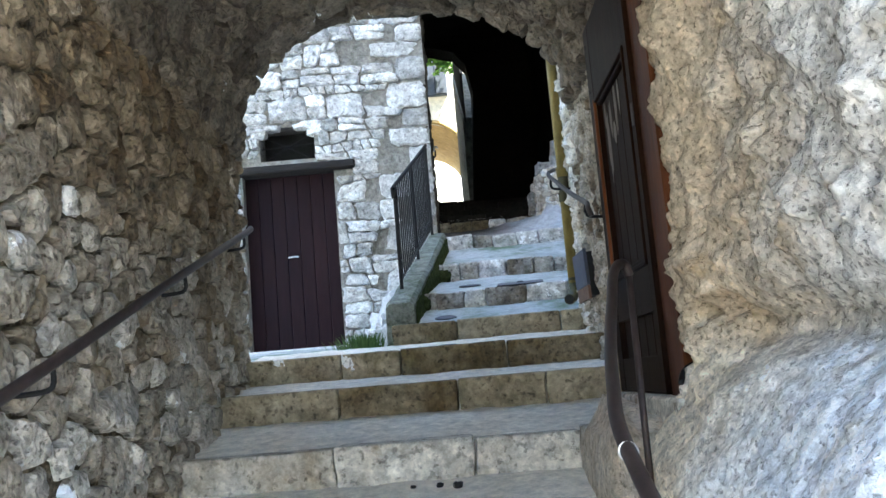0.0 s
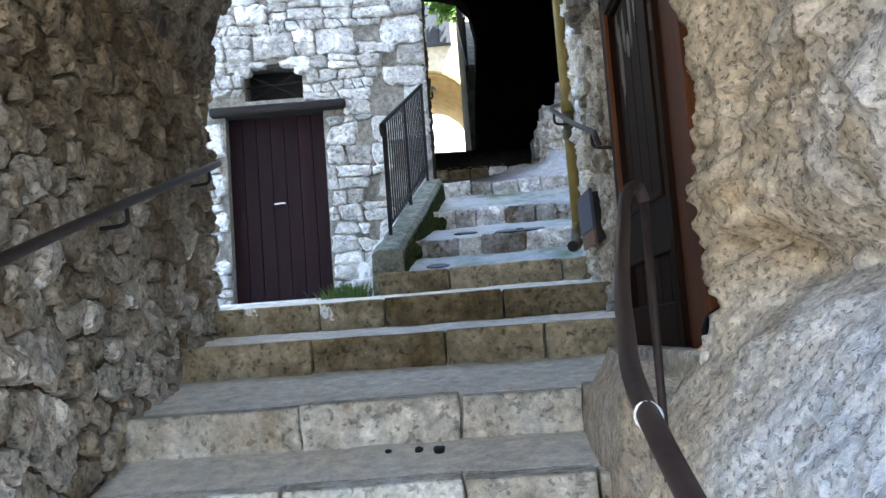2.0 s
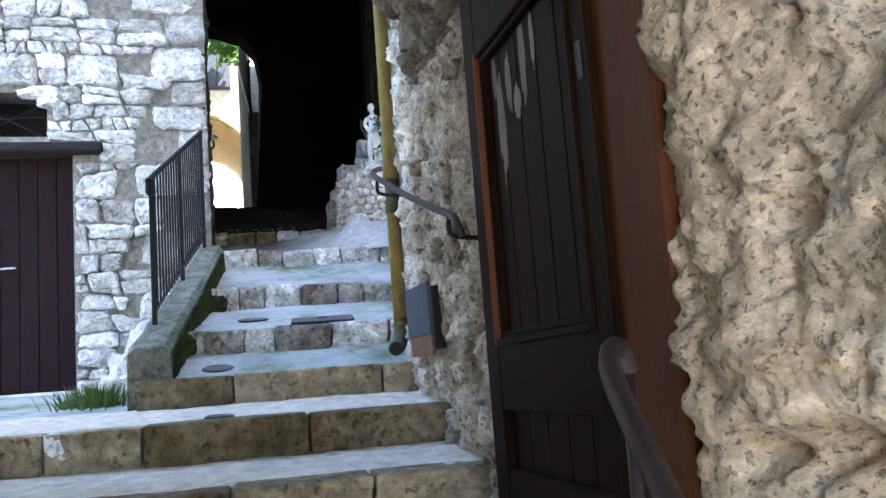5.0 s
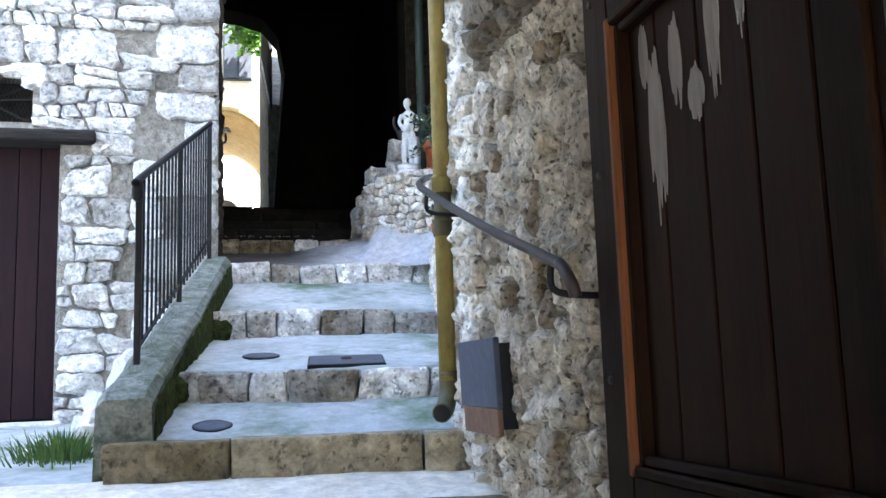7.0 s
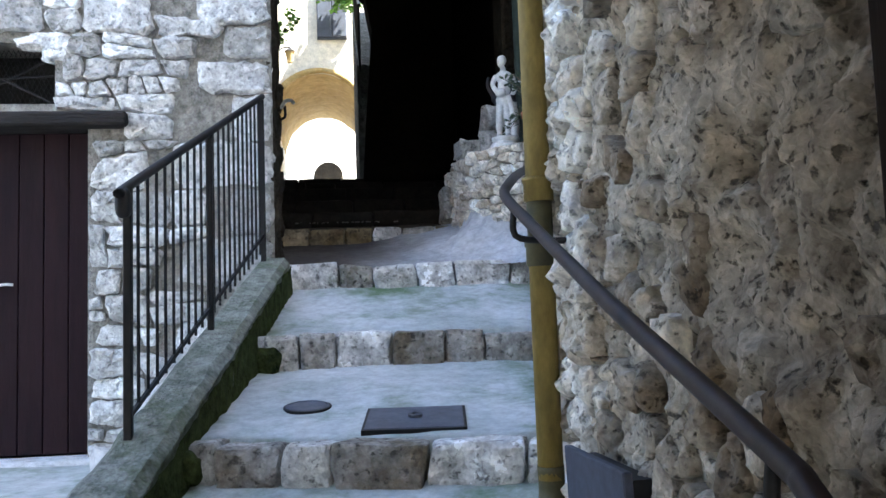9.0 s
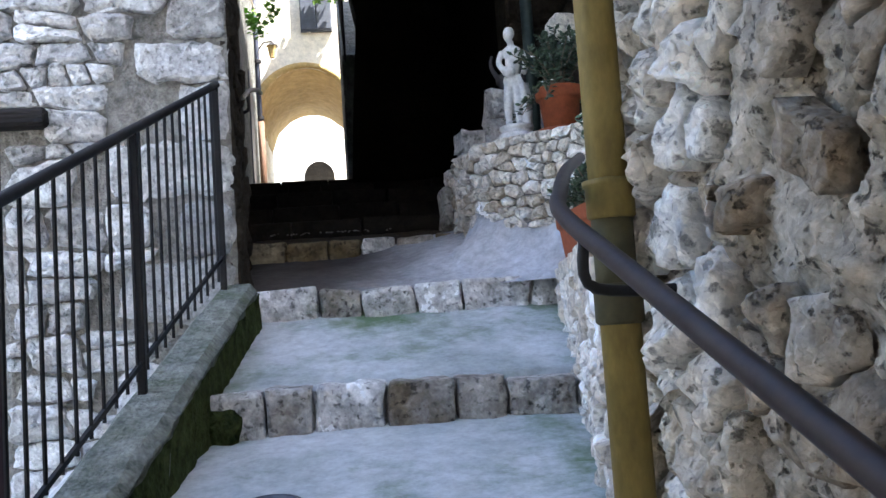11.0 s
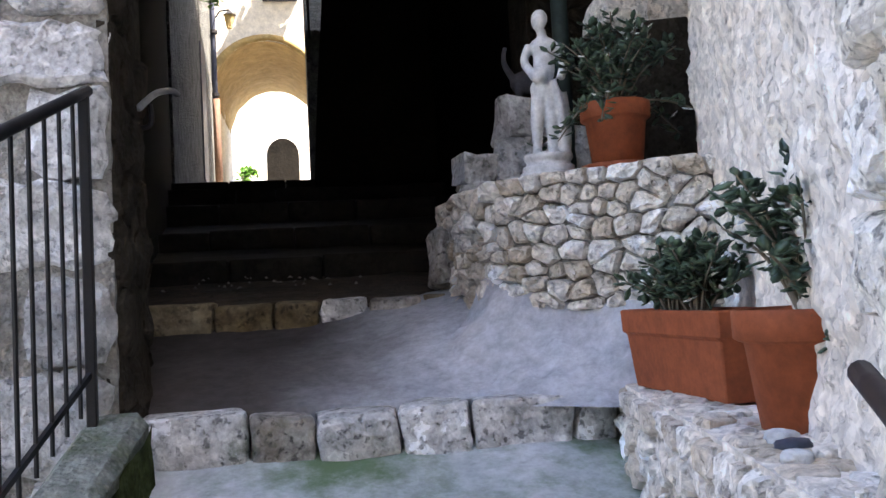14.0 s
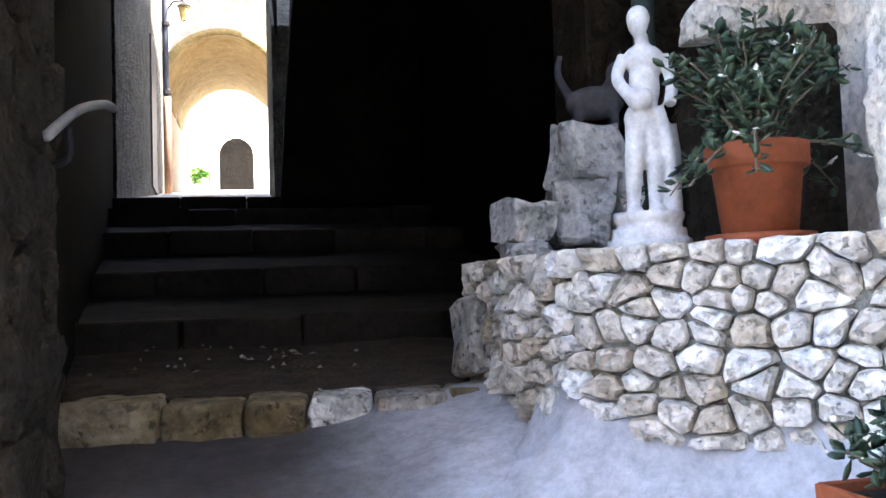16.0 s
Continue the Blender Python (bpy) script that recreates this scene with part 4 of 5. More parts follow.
setting(put("wall_door_base", box(.80, 1.4, 3.3, 4.74, .2, 1.355, bevel=.01), M_STEP), "worn stone sill under the wooden door", "wall")
setting(put("wall_door_back", box(.97, 1.4, 3.3, 4.74, 1.2, 4.4), M_TMORTAR), "rough masonry behind the wooden door", "wall")
setting(put("wall_tunnel_foot", boulder((.72, 3.95, 1.0), (.16, .55, .34), 3), M_PLANTER), "rough white rock foot beside the steps", "rock")
peg = tagged(put("iron_peg", tube(smooth_path([(.98, 3.42, 1.50), (.87, 3.40, 1.46), (.83, 3.34, 1.41)], 4), .011, 8), M_IRON, smooth=True), "bent black iron peg fixed in the rock wall", "peg")

# ---- hand rails ----
def handrail(name, label, pts, r, brackets, wall_dx, material=M_RAILPAINT):
    root = thing(name, label, "handrail")
    part("rail", tube(smooth_path(pts, 6), r, 12), material, root, smooth=True)
    for b in brackets:
        p = Vector(b)
        part("bracket", tube(smooth_path([p, p + Vector((0, 0, -.07)), p + Vector((wall_dx * .5, 0, -.085)), p + Vector((wall_dx, 0, -.085))], 4), .009, 8), M_IRON, root, smooth=True)
    return root


handrail("handrail", "dark iron handrail fixed along the rubble wall", [(-1.2, .3, .92), (-1.2, 2.42, 1.555), (-1.2, 4.04, 2.06), (-1.2, 5.45, 2.49), (-1.22, 5.58, 2.535)], .02,
         [(-1.2, 1.2, 1.19), (-1.2, 2.7, 1.64), (-1.2, 4.1, 2.07), (-1.2, 5.35, 2.455)], -.14)
nr = handrail("handrail", "brown painted steel handrail with a curled end and post", [(.42, .60, .84), (.36, 1.1, 1.02), (.353, 1.93, 1.315), (.40, 2.3, 1.45), (.47, 2.65, 1.585), (.53, 2.9, 1.70), (.58, 3.1, 1.80), (.615, 3.18, 1.845), (.645, 3.21, 1.85), (.66, 3.22, 1.81)], .018, [], 0)
part("post", tube([(.66, 3.22, 1.82), (.655, 3.22, 1.2), (.65, 3.22, .70)], .013, 10), M_RAILPAINT, nr, smooth=True)
part("post", tube([(.36, 1.1, 1.02), (.36, 1.1, .05)], .015, 10), M_RAILPAINT, nr, smooth=True)
bm = bmesh.new()
add_tube(bm, [(.353 + .0205 * math.cos(a), 1.93 + .010 * math.sin(a), 1.315 + .0205 * math.sin(a)) for a in (k * math.pi / 8 for k in range(17))], .0022, 6, cap=False)
part("cable_tie", bm, M_STRAP, nr, "thin pale cable tie", smooth=True)
r2 = handrail("handrail", "brown painted steel handrail beside the upper steps", [(.80, 4.69, 2.285), (.79, 4.70, 2.325), (.795, 4.76, 2.362), (.80, 4.85, 2.39), (.80, 5.4, 2.56), (.80, 6.0, 2.765), (.80, 6.32, 2.88), (.84, 6.48, 2.94), (.95, 6.85, 3.04), (1.10, 7.27, 3.145)], .0145,
              [(.798, 4.83, 2.385), (.80, 6.2, 2.83)], .15)
handrail("handrail", "short steel handrail on the passage wall, pale as if lit", [(-.01, 9.35, 3.91), (0, 9.62, 4.02), (.02, 9.85, 4.085), (.03, 9.95, 4.095)], .012, [(0, 9.5, 3.955)], -.13, M_STEEL)

# railing on the curb
railing = thing("railing", "black iron stair railing with thin upright bars", "railing")


def rail_x(y):
    return lerp(-.345, -.095, (y - 6.95) / 2.05)


def rail_z(y):
    return lerp(3.03, 3.88, (y - 6.95) / 2.05)


part("top_rail", tube(smooth_path([(rail_x(6.93), 6.90, 2.93), (rail_x(6.93), 6.905, 3.0), (rail_x(6.95), 6.96, 3.035), (rail_x(8), 8, rail_z(8)), (rail_x(9.02), 9.02, rail_z(9.02))], 5), .017, 8), M_IRON, railing, smooth=True)
part("knob", boulder((rail_x(6.93), 6.905, 2.97), (.026, .026, .05), 1, rough=.05), M_IRON, railing, smooth=True)
part("bottom_rail", box(-.006, .006, 0, 2.17, -.008, .008, m=Matrix.Translation((rail_x(6.97), 6.97, 2.285)) @ Euler((radians(21.6), 0, radians(-7))).to_matrix().to_4x4()), M_IRON, railing)
for k, y in enumerate((6.95, 7.92, 8.99)):
    part("post", box(rail_x(y) - .014, rail_x(y) + .014, y - .014, y + .014, curb_top(y) - .03, rail_z(y), bevel=.003), M_IRON, railing)
for i in range(21):
    y = 6.95 + 2.05 * (i + 1) / 22
    if abs(y - 7.92) > .03:
        part("bar", tube([(rail_x(y), y, curb_top(y) + .055), (rail_x(y), y, rail_z(y))], .0065, 6), M_IRON, railing)

# ---- drain pipe, panel, covers ----
pipe = thing("drain_pipe", "ochre painted drain pipe with dark collars on the wall", "drain pipe")
PX, PYY = .918, 6.44
part("pipe", tube([(PX, PYY, 2.10), (PX, PYY, 3.6), (PX, PYY, 5.2), (PX, PYY, 9.0)], .036, 20), M_PIPE, pipe, smooth=True)
part("elbow", tube(smooth_path([(PX, PYY, 2.14), (PX, PYY, 2.05), (PX - .03, PYY - .06, 1.99), (PX - .06, PYY - .13, 1.975)], 5), .038, 16), M_PIPEDARK, pipe, "dark cast iron elbow", smooth=True)
# flat black disc painted as the hollow of the pipe
part("mouth", tube([(PX - .059, PYY - .128, 1.975), (PX - .062, PYY - .134, 1.9745)], .033, 16), M_DARKVOID, pipe, "black disc for the shade inside the pipe")
for z, mt in ((2.915, M_PIPE), (2.73, M_PIPEDARK), (4.3, M_PIPE)):
    part("collar", lathe([(.037, -.035), (.043, -.03), (.043, .02), (.047, .024), (.047, .034), (.037, .036)], 20, (PX, PYY, z)), mt, pipe, smooth=True)
part("lower_length", lathe([(.0368, -.11), (.0368, .075)], 20, (PX, PYY, 2.83)), M_PIPEDARK, pipe, "dark stained length", smooth=True)
panel = thing("meter_cover", "grey-blue metal meter cover with a rusty lower edge", "meter cover")
pm = pose(.895, 5.86, 2.09, 0, -2, 1)
part("plate", box(-.012, .008, -.22, .22, -.08, .15, bevel=.003, m=pm), M_BOX, panel)
part("lower_plate", box(-.010, .008, -.21, .20, -.17, -.082, bevel=.003, m=pm), M_RUST, panel, "rusty brown lower plate")
part("back_box", box(.008, .06, -.2, .2, -.15, .13, m=pm), M_IRON, panel)


def cover_round(x, y, z, r, slope):
    ob = thing("round_cover", "round dark iron drain cover set in the cement tread", "drain cover", group="round drain covers")
    part("lid", lathe([(r, -.02), (r, .004), (r * .92, .007), (r * .9, .004), (0.012, .005)], 28), M_COVER, ob, smooth=False)
    part("ring", lathe([(r * 1.1, -.02), (r * 1.1, .002), (r * 1.03, .003)], 28), M_IRON, ob)
    ob.matrix_world = pose(x, y, z, slope, 0, 0)


cover_round(.20, 7.50, 2.248, .085, 9)
cover_round(-.02, 6.72, 1.945, .075, 13)
cover_round(-.02, 6.02, 1.715, .06, 3)
cov = thing("access_cover", "dark rectangular iron access cover in the cement tread", "access cover")
part("plate", box(-.175, .175, -.15, .15, -.02, .004, bevel=.002), M_COVER, cov)
part("lifting_ring", lathe([(.026, 0), (.026, .010), (.014, .011), (.012, .004)], 16, (.0, .0, .005)), M_GREY, cov, "worn steel lifting hole")
part("frame", box(-.185, .185, -.16, .16, -.025, .001, bevel=.001), M_IRON, cov)
cov.matrix_world = pose(.60, 7.24, 2.212, 9, 0, -6)

# ---- court clutter ----
for c, d, tn in (((-.57, 7.72, 1.90), (.12, .20, .17), 20), ((-.47, 8.05, 2.02), (.11, .22, .26), 12), ((-.50, 7.42, 1.84), (.09, .15, .13), 50)):
    tagged(put("white_boulder", boulder(c, d, tn, tn, rough=.5), M_WHITEROCK, smooth=False), "white rough boulder at the foot of the curb", "boulder", group="boulders beside the curb")
rng = random.Random(11)
bm = bmesh.new()
for i in range(420):
    a, r = rng.uniform(0, 6.28), abs(rng.gauss(0, .11))
    x, y = -.70 + r * math.cos(a) * 1.2, 7.40 + r * math.sin(a) * .9
    h, lean, w = rng.uniform(.04, .15), rng.uniform(.02, .09), rng.uniform(.002, .005)
    z = 1.69 + (y - 5.9) * .066
    dx, dy = math.cos(a) * lean, math.sin(a) * lean
    p = [Vector((x - w, y, z)), Vector((x + w, y, z)), Vector((x + dx * .5 + w * .8, y + dy * .5, z + h * .65)), Vector((x + dx * .5 - w * .8, y + dy * .5, z + h * .65)), Vector((x + dx, y + dy, z + h))]
    v = [bm.verts.new(q) for q in p]
    bm.faces.new(v[:4])
    bm.faces.new((v[3], v[2], v[4]))
tagged(put("grass_tuft", bm, M_GRASS), "tuft of green grass at the foot of the curb", "grass", kind="stuff")
for x, y, s in ((-.10, 4.05, .016), (-.02, 3.98, .022), (-.22, 4.08, .012)):
    tagged(put("pebble", boulder((x, y, 1.03 + s * .5), (s, s * 1.2, s * .7), x * 50, rough=.3, sub=2), M_IRON), "small dark pebble lying on the step", "pebble", group="pebbles on the step")

# ---- planter walls and the pots ----
LEDGE = [(1.10, 7.15), (1.22, 7.75), (1.34, 8.4), (1.45, 9.02), (1.60, 9.12)]
bm = prism(LEDGE + [(1.9, 9.2), (1.5, 8.0), (1.2, 7.2)], 1.9, 2.955)
ledge = setting(put("ledge_wall", bm, M_PLASTER), "low rubble ledge wall beside the steps", "wall")
GROTTO = [(1.92, 9.06), (1.715, 9.09), (1.48, 9.32), (1.23, 9.56), (1.16, 9.85), (1.14, 10.45)]
grotto = setting(put("planter_wall", prism(GROTTO + [(1.75, 10.7), (2.1, 10.2)], 2.7, 3.65), M_MORTAR), "dry rubble planter wall under the statue", "wall")
# niche wall and shelf get a dark colour for the shade in the niche
setting(put("wall_niche", box(1.55, 2.3, 10.35, 10.7, 3.0, 7), M_SHADESTONE), "dark masonry at the back of the niche", "wall")
setting(put("ledge_stones", prism([(1.74, 9.75), (2.1, 9.62), (2.1, 10.34), (1.7, 10.34)], 3.5, 4.30), M_SHADESTONE), "stone shelf at the back of the niche, darkened for shade", "shelf")
tagged(put("green_post", tube([(1.60, 9.98, 3.5), (1.595, 9.98, 6.0), (1.59, 9.98, 6.9)], .035, 12), M_GREENPOST, smooth=True), "dark green painted upright post behind the statue", "post")


def block(at, dims, seed, turn=0):
    """A squarish broken building stone."""
    bm = box(-dims[0], dims[0], -dims[1], dims[1], -dims[2], dims[2], bevel=min(dims) * .22, segments=2)
    bmesh.ops.subdivide_edges(bm, edges=[e for e in bm.edges if e.calc_length() > .05], cuts=2, use_grid_fill=True)
    for v in bm.verts:
        q = v.co + Vector((seed * 3.1, 0, 0))
        v.co += Vector((fold(q, 7, 3), fold(q + Vector((0, 4, 0)), 7, 3), fold(q + Vector((0, 0, 4)), 7, 3))) * .034
    bm.transform(pose(*at, seed * 7 % 9 - 4, seed * 5 % 7 - 3, turn))
    return bm


for i, (c, d, tn) in enumerate((((1.42, 10.08, 3.995), (.085, .11, .095), 8), ((1.40, 10.08, 3.80), (.09, .12, .10), -10), ((1.22, 10.10, 3.785), (.075, .12, .058), 6), ((1.21, 10.10, 3.675), (.06, .12, .05), -5),
                                ((1.60, 10.1, 3.80), (.10, .12, .15), 4), ((1.10, 10.30, 3.42), (.06, .10, .12), 12),
                                ((1.80, 9.80, 4.335), (.12, .10, .055), 10), ((2.0, 9.74, 4.35), (.10, .09, .07), -15))):
    tagged(put("loose_stone", block(c, d, i + 3, tn), M_PLANTER if i > 5 else M_STEP_GREY if i == 5 else M_FACADE), "rough pale stone block piled beside the statue", "stone", group="stones piled beside the statue")


# cement fillet that runs from the foot of the planter wall down to the floor
fillet_f, fillet_len = polyline_wall(GROTTO, 0)
verts, faces = [], []
us, ts = span(.0, 1.12, .016), span(0, 1, .03)
for u in us:
    top = along([(0, 3.18), (.3, 3.27), (.6, 3.23), (.85, 3.28), (1.0, 3.40), (1.2, 3.36), (1.6, 3.30)], u)
    p0, nrm = fillet_f(u, 0)
    k = min(1, max(0, (u - .70) / .35))
    nrm = nrm.lerp(Vector((-.95, -.2, 0)), k * .6).normalized()
    reach = along([(0, .30), (.5, .36), (.9, .46), (1.12, .34)], u)
    for t in ts:
        e = (1 - t) ** 1.7
        p = p0 - nrm * .06 + nrm * (reach * t + .05)
        z = 2.93 + (top - 2.93) * e + (.05 * fold((p.x, p.y, 1), 4.5, 4) + .025 * lumps((p.x, p.y, 2), 9)) * min(1, (1 - t) * 4) - .03 * t
        verts.append((p.x, p.y, z))
w = len(ts)
for i in range(len(us) - 1):
    for j in range(w - 1):
        faces.append((i * w + j, i * w + j + 1, (i + 1) * w + j + 1, (i + 1) * w + j))
setting(raw("cement_fillet", verts, faces, M_DIRT_SHADED), "lumpy pale cement foot below the planter wall", "mortar")


def jade(bm, root, height, spread, leaves, rng, droop=0.0):
    """Leaves in rosettes along branching stems. Returns the stems' lines."""
    stems = []
    n_st = max(7, leaves // 26)
    for s in range(n_st):
        a = 2 * math.pi * (s + rng.uniform(-.35, .35)) / n_st
        out = rng.uniform(.15, 1) * spread
        h = height * rng.uniform(.5, 1) * (1 - .35 * (out / spread) ** 2)
        p0 = Vector(root) + Vector((math.cos(a), math.sin(a), 0)) * .02
        p3 = Vector(root) + Vector((math.cos(a) * out, math.sin(a) * out, h))
        if droop and rng.random() < droop:
            p3.z = root[2] - rng.uniform(.02, .10)
            p3 += Vector((math.cos(a), math.sin(a), 0)) * spread * .45
        p1 = p0.lerp(p3, .4) + Vector((0, 0, h * .22))
        line = smooth_path([p0, p1, p3], 7)
        stems.append(line)
        m = leaves // n_st
        for k in range(m):
            t = .35 + .65 * (k + rng.random()) / m
            q = line[min(len(line) - 1, int(t * (len(line) - 1)))]
            d = Vector((rng.gauss(0, 1), rng.gauss(0, 1), rng.gauss(.35, .6))).normalized()
            L, W, T = rng.uniform(.030, .055), rng.uniform(.009, .015), .003
            side = d.cross(Vector((rng.gauss(0, .4), rng.gauss(0, .4), 1))).normalized()
            up = side.cross(d).normalized()
            b = q + d * .006
            r1 = [b + d * L * .45 + side * W, b + d * L * .45 + up * T, b + d * L * .45 - side * W, b + d * L * .45 - up * T]
            r2 = [b + d * L * .8 + side * W * .75, b + d * L * .8 + up * T, b + d * L * .8 - side * W * .75, b + d * L * .8 - up * T]
            va, vz = bm.verts.new(b), bm.verts.new(b + d * L + up * .002)
            v1, v2 = [bm.verts.new(x) for x in r1], [bm.verts.new(x) for x in r2]
            for i in range(4):
                j = (i + 1) % 4
                bm.faces.new((va, v1[j], v1[i]))
                bm.faces.new((v1[i], v1[j], v2[j], v2[i]))
                bm.faces.new((v2[i], v2[j], vz))
    bmesh.ops.recalc_face_normals(bm, faces=bm.faces[:])
    return stems


def plant_parts(root_ob, spots, height, spread, leaves, seed, droop=0.0):
    rng = random.Random(seed)
    bm, stem = bmesh.new(), bmesh.new()
    for s in spots:
        for line in jade(bm, s, height, spread, leaves, rng, droop):
            add_tube(stem, line, [lerp(.006, .002, i / len(line)) for i in range(len(line))], 5)
    tagged(part("foliage", bm, M_JADE, root_ob, "dark green fleshy leaves", smooth=True), kind="stuff")
    tagged(part("stems", stem, M_STEM, root_ob, "grey-brown woody stems", smooth=True), kind="stuff")


def pot(at, r, h, label, seed, plant, saucer=False):
    ob = thing("potted_plant", label, "potted plant", group="potted jade plants")
    rb = r * .72
    z0 = .018 if saucer else 0
    part("pot", lathe([(rb * .9, z0), (rb, z0 + .004), (lerp(rb, r * .93, .7), z0 + h * .72), (r * .95, z0 + h * .74), (r, z0 + h * .76), (r * 1.01, z0 + h * .97), (r, z0 + h), (r * .93, z0 + h), (r * .91, z0 + h * .9), (.01, z0 + h * .88)], 36), M_TERRA, ob, smooth=True)
    part("soil", lathe([(r * .9, z0 + h * .86), (r * .9, z0 + h * .91), (.01, z0 + h * .93)], 20), M_SOIL, ob, "dark soil")
    if saucer:
        part("saucer", lathe([(r * .85, 0), (r * 1.0, .004), (r * 1.06, .026), (r * 1.03, .027), (r * .95, .010), (.01, .010)], 32), M_TERRA, ob, smooth=True)
    plant_parts(ob, [(0, 0, z0 + h * .9)], *plant[:2], plant[2], seed, plant[3])
    ob.matrix_world = pose(*at)
    return ob


pot((1.60, 9.38, 3.655), .122, .225, "terracotta pot on a saucer with a bushy jade plant", 1, (.38, .27, 1000, .22), True)
pot((1.475, 7.99, 2.96), .152, .235, "terracotta pot with a tall jade plant on the ledge", 2, (.36, .19, 700, .05))
tr = thing("planter_trough", "rectangular terracotta trough with a jade plant on the ledge", "planter", group="potted jade plants")
bm = bmesh.new()


def trough_ring(w, l, z):
    return [bm.verts.new((x * w / 2, y * l / 2, z)) for x, y in ((-1, -1), (1, -1), (1, 1), (-1, 1))]


rings = [trough_ring(.13, .52, 0), trough_ring(.16, .56, .155), trough_ring(.18, .58, .158), trough_ring(.185, .585, .225), trough_ring(.16, .56, .225), trough_ring(.15, .55, .20)]
for a, b in zip(rings, rings[1:]):
    for k in range(4):
        bm.faces.new((a[k], a[(k + 1) % 4], b[(k + 1) % 4], b[k]))
bm.faces.new(list(reversed(rings[0])))
bm.faces.new(rings[-1])
bmesh.ops.bevel(bm, geom=bm.edges[:], offset=.004, segments=1, affect="EDGES")
part("trough", bm, M_TERRA, tr)
part("soil", box(-.074, .074, -.274, .274, .195, .205), M_SOIL, tr, "dark soil")
plant_parts(tr, [(0, .12, .2), (0, -.02, .2)], .24, .15, 480, 3, .05)
tr.matrix_world = pose(1.53, 8.66, 2.96, 0, 0, 3)


for i, (c, d, mt, word) in enumerate((((1.335, 7.88, 2.967), (.028, .036, .018), M_WHITEROCK, "pale"), ((1.31, 7.80, 2.967), (.032, .028, .016), M_BOX, "blue-grey"), ((1.27, 7.72, 2.965), (.02, .026, .014), M_WHITEROCK, "pale"),
                                      ((1.33, 7.72, 2.967), (.024, .026, .018), M_PLANTER, "tan"))):
    tagged(put("pebble", boulder(c, d, 90 + i, 30 * i, rough=.12), mt, smooth=True), word + " rounded pebble lying on the ledge wall", "pebble", group="pebbles on the ledge")


# ---- statue and small animal figure ----
def blob(bm, at, dims, m=None):
    r = bmesh.ops.create_uvsphere(bm, u_segments=16, v_segments=10, radius=1)
    t = Matrix.Translation(at) @ Matrix.Diagonal((*dims, 1))
    bmesh.ops.transform(bm, matrix=t, verts=r["verts"])


bm = bmesh.new()
add_tube(bm, [(.018, 0, .10), (.022, -.006, .19), (.014, 0, .29)], [.016, .024, .032], 12)
add_tube(bm, [(-.036, .006, .10), (-.034, -.016, .20), (-.018, 0, .29)], [.016, .023, .032], 12)
blob(bm, (.02, -.018, .098), (.018, .034, .013))
blob(bm, (-.036, -.012, .098), (.018, .034, .013))
blob(bm, (-.002, 0, .305), (.050, .038, .045))
blob(bm, (.003, 0, .385), (.039, .030, .075))
blob(bm, (.004, 0, .445), (.052, .030, .034))
add_tube(bm, [(.004, 0, .46), (.0, -.004, .495)], .018, 10)
blob(bm, (-.008, -.010, .530), (.027, .032, .036))
blob(bm, (-.004, .006, .540), (.030, .031, .031))
add_tube(bm, smooth_path([(.052, 0, .452), (.072, .0, .39), (.058, -.03, .335)], 5), .016, 10)
add_tube(bm, smooth_path([(-.046, 0, .452), (-.066, -.010, .40), (-.045, -.040, .355)], 5), .016, 10)
blob(bm, (-.02, -.045, .345), (.036, .022, .026))
add_tube(bm, smooth_path([(.05, .0, .29), (.062, .004, .2), (.058, .006, .10)], 4), [.030, .028, .026], 12)
add_tube(bm, smooth_path([(.03, -.03, .33), (.052, -.022, .25), (.06, -.02, .16)], 4), [.012, .016, .012], 8)
for r, z0, z1 in ((.105, 0, .03), (.092, .03, .055), (.078, .055, .075), (.088, .075, .092)):
    add_tube(bm, [(0, 0, z0), (0, 0, z1)], r, 28)
statue = put("garden_statue", bm, M_STATUE, smooth=True)
rem = statue.modifiers.new("merge", "REMESH")
rem.mode, rem.voxel_size, rem.use_smooth_shade = "VOXEL", .006, True
statue.matrix_world = pose(1.405, 9.58, 3.65, 0, 0, -12) @ Matrix.Diagonal((1.04, 1.04, 1.15, 1))
tagged(statue, "white cast stone garden figure standing on a round base", "statue")
bm = bmesh.new()
blob(bm, (0, 0, .10), (.05, .10, .06))
blob(bm, (0, -.09, .20), (.045, .05, .045))
add_tube(bm, smooth_path([(0, .08, .12), (0, .12, .20), (0, .11, .27)], 5), [.018, .014, .010], 8)
for x in (-.03, .03):
    add_tube(bm, [(x, -.06, 0), (x, -.06, .10)], .016, 8)
    add_tube(bm, [(x, .06, 0), (x, .06, .10)], .016, 8)
    add_tube(bm, [(x * .8, -.09, .23), (x, -.085, .275)], [.016, .004], 6)
add_tube(bm, [(0, -.05, .13), (0, -.085, .19)], .035, 10)
cat = put("animal_figure", bm, M_GREY, smooth=True)
rem = cat.modifiers.new("merge", "REMESH")
rem.mode, rem.voxel_size, rem.use_smooth_shade = "VOXEL", .008, True
cat.matrix_world = pose(1.53, 10.24, 4.09, 0, 0, 75)
tagged(cat, "grey cast stone animal figure on the piled stones", "figure")

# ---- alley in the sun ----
part("batter", section([(.58, 3.5), (.73, 6.2), (.86, 9.0), (1.8, 9.0), (1.8, 3.5)], 15.1, 16.0), M_SHADESTONE, thing("buttress", "dark battered buttress at the end of the passage", "buttress", kind="structure"))
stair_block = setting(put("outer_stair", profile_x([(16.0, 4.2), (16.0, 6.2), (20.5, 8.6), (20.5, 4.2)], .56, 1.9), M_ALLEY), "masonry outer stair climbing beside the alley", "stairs")
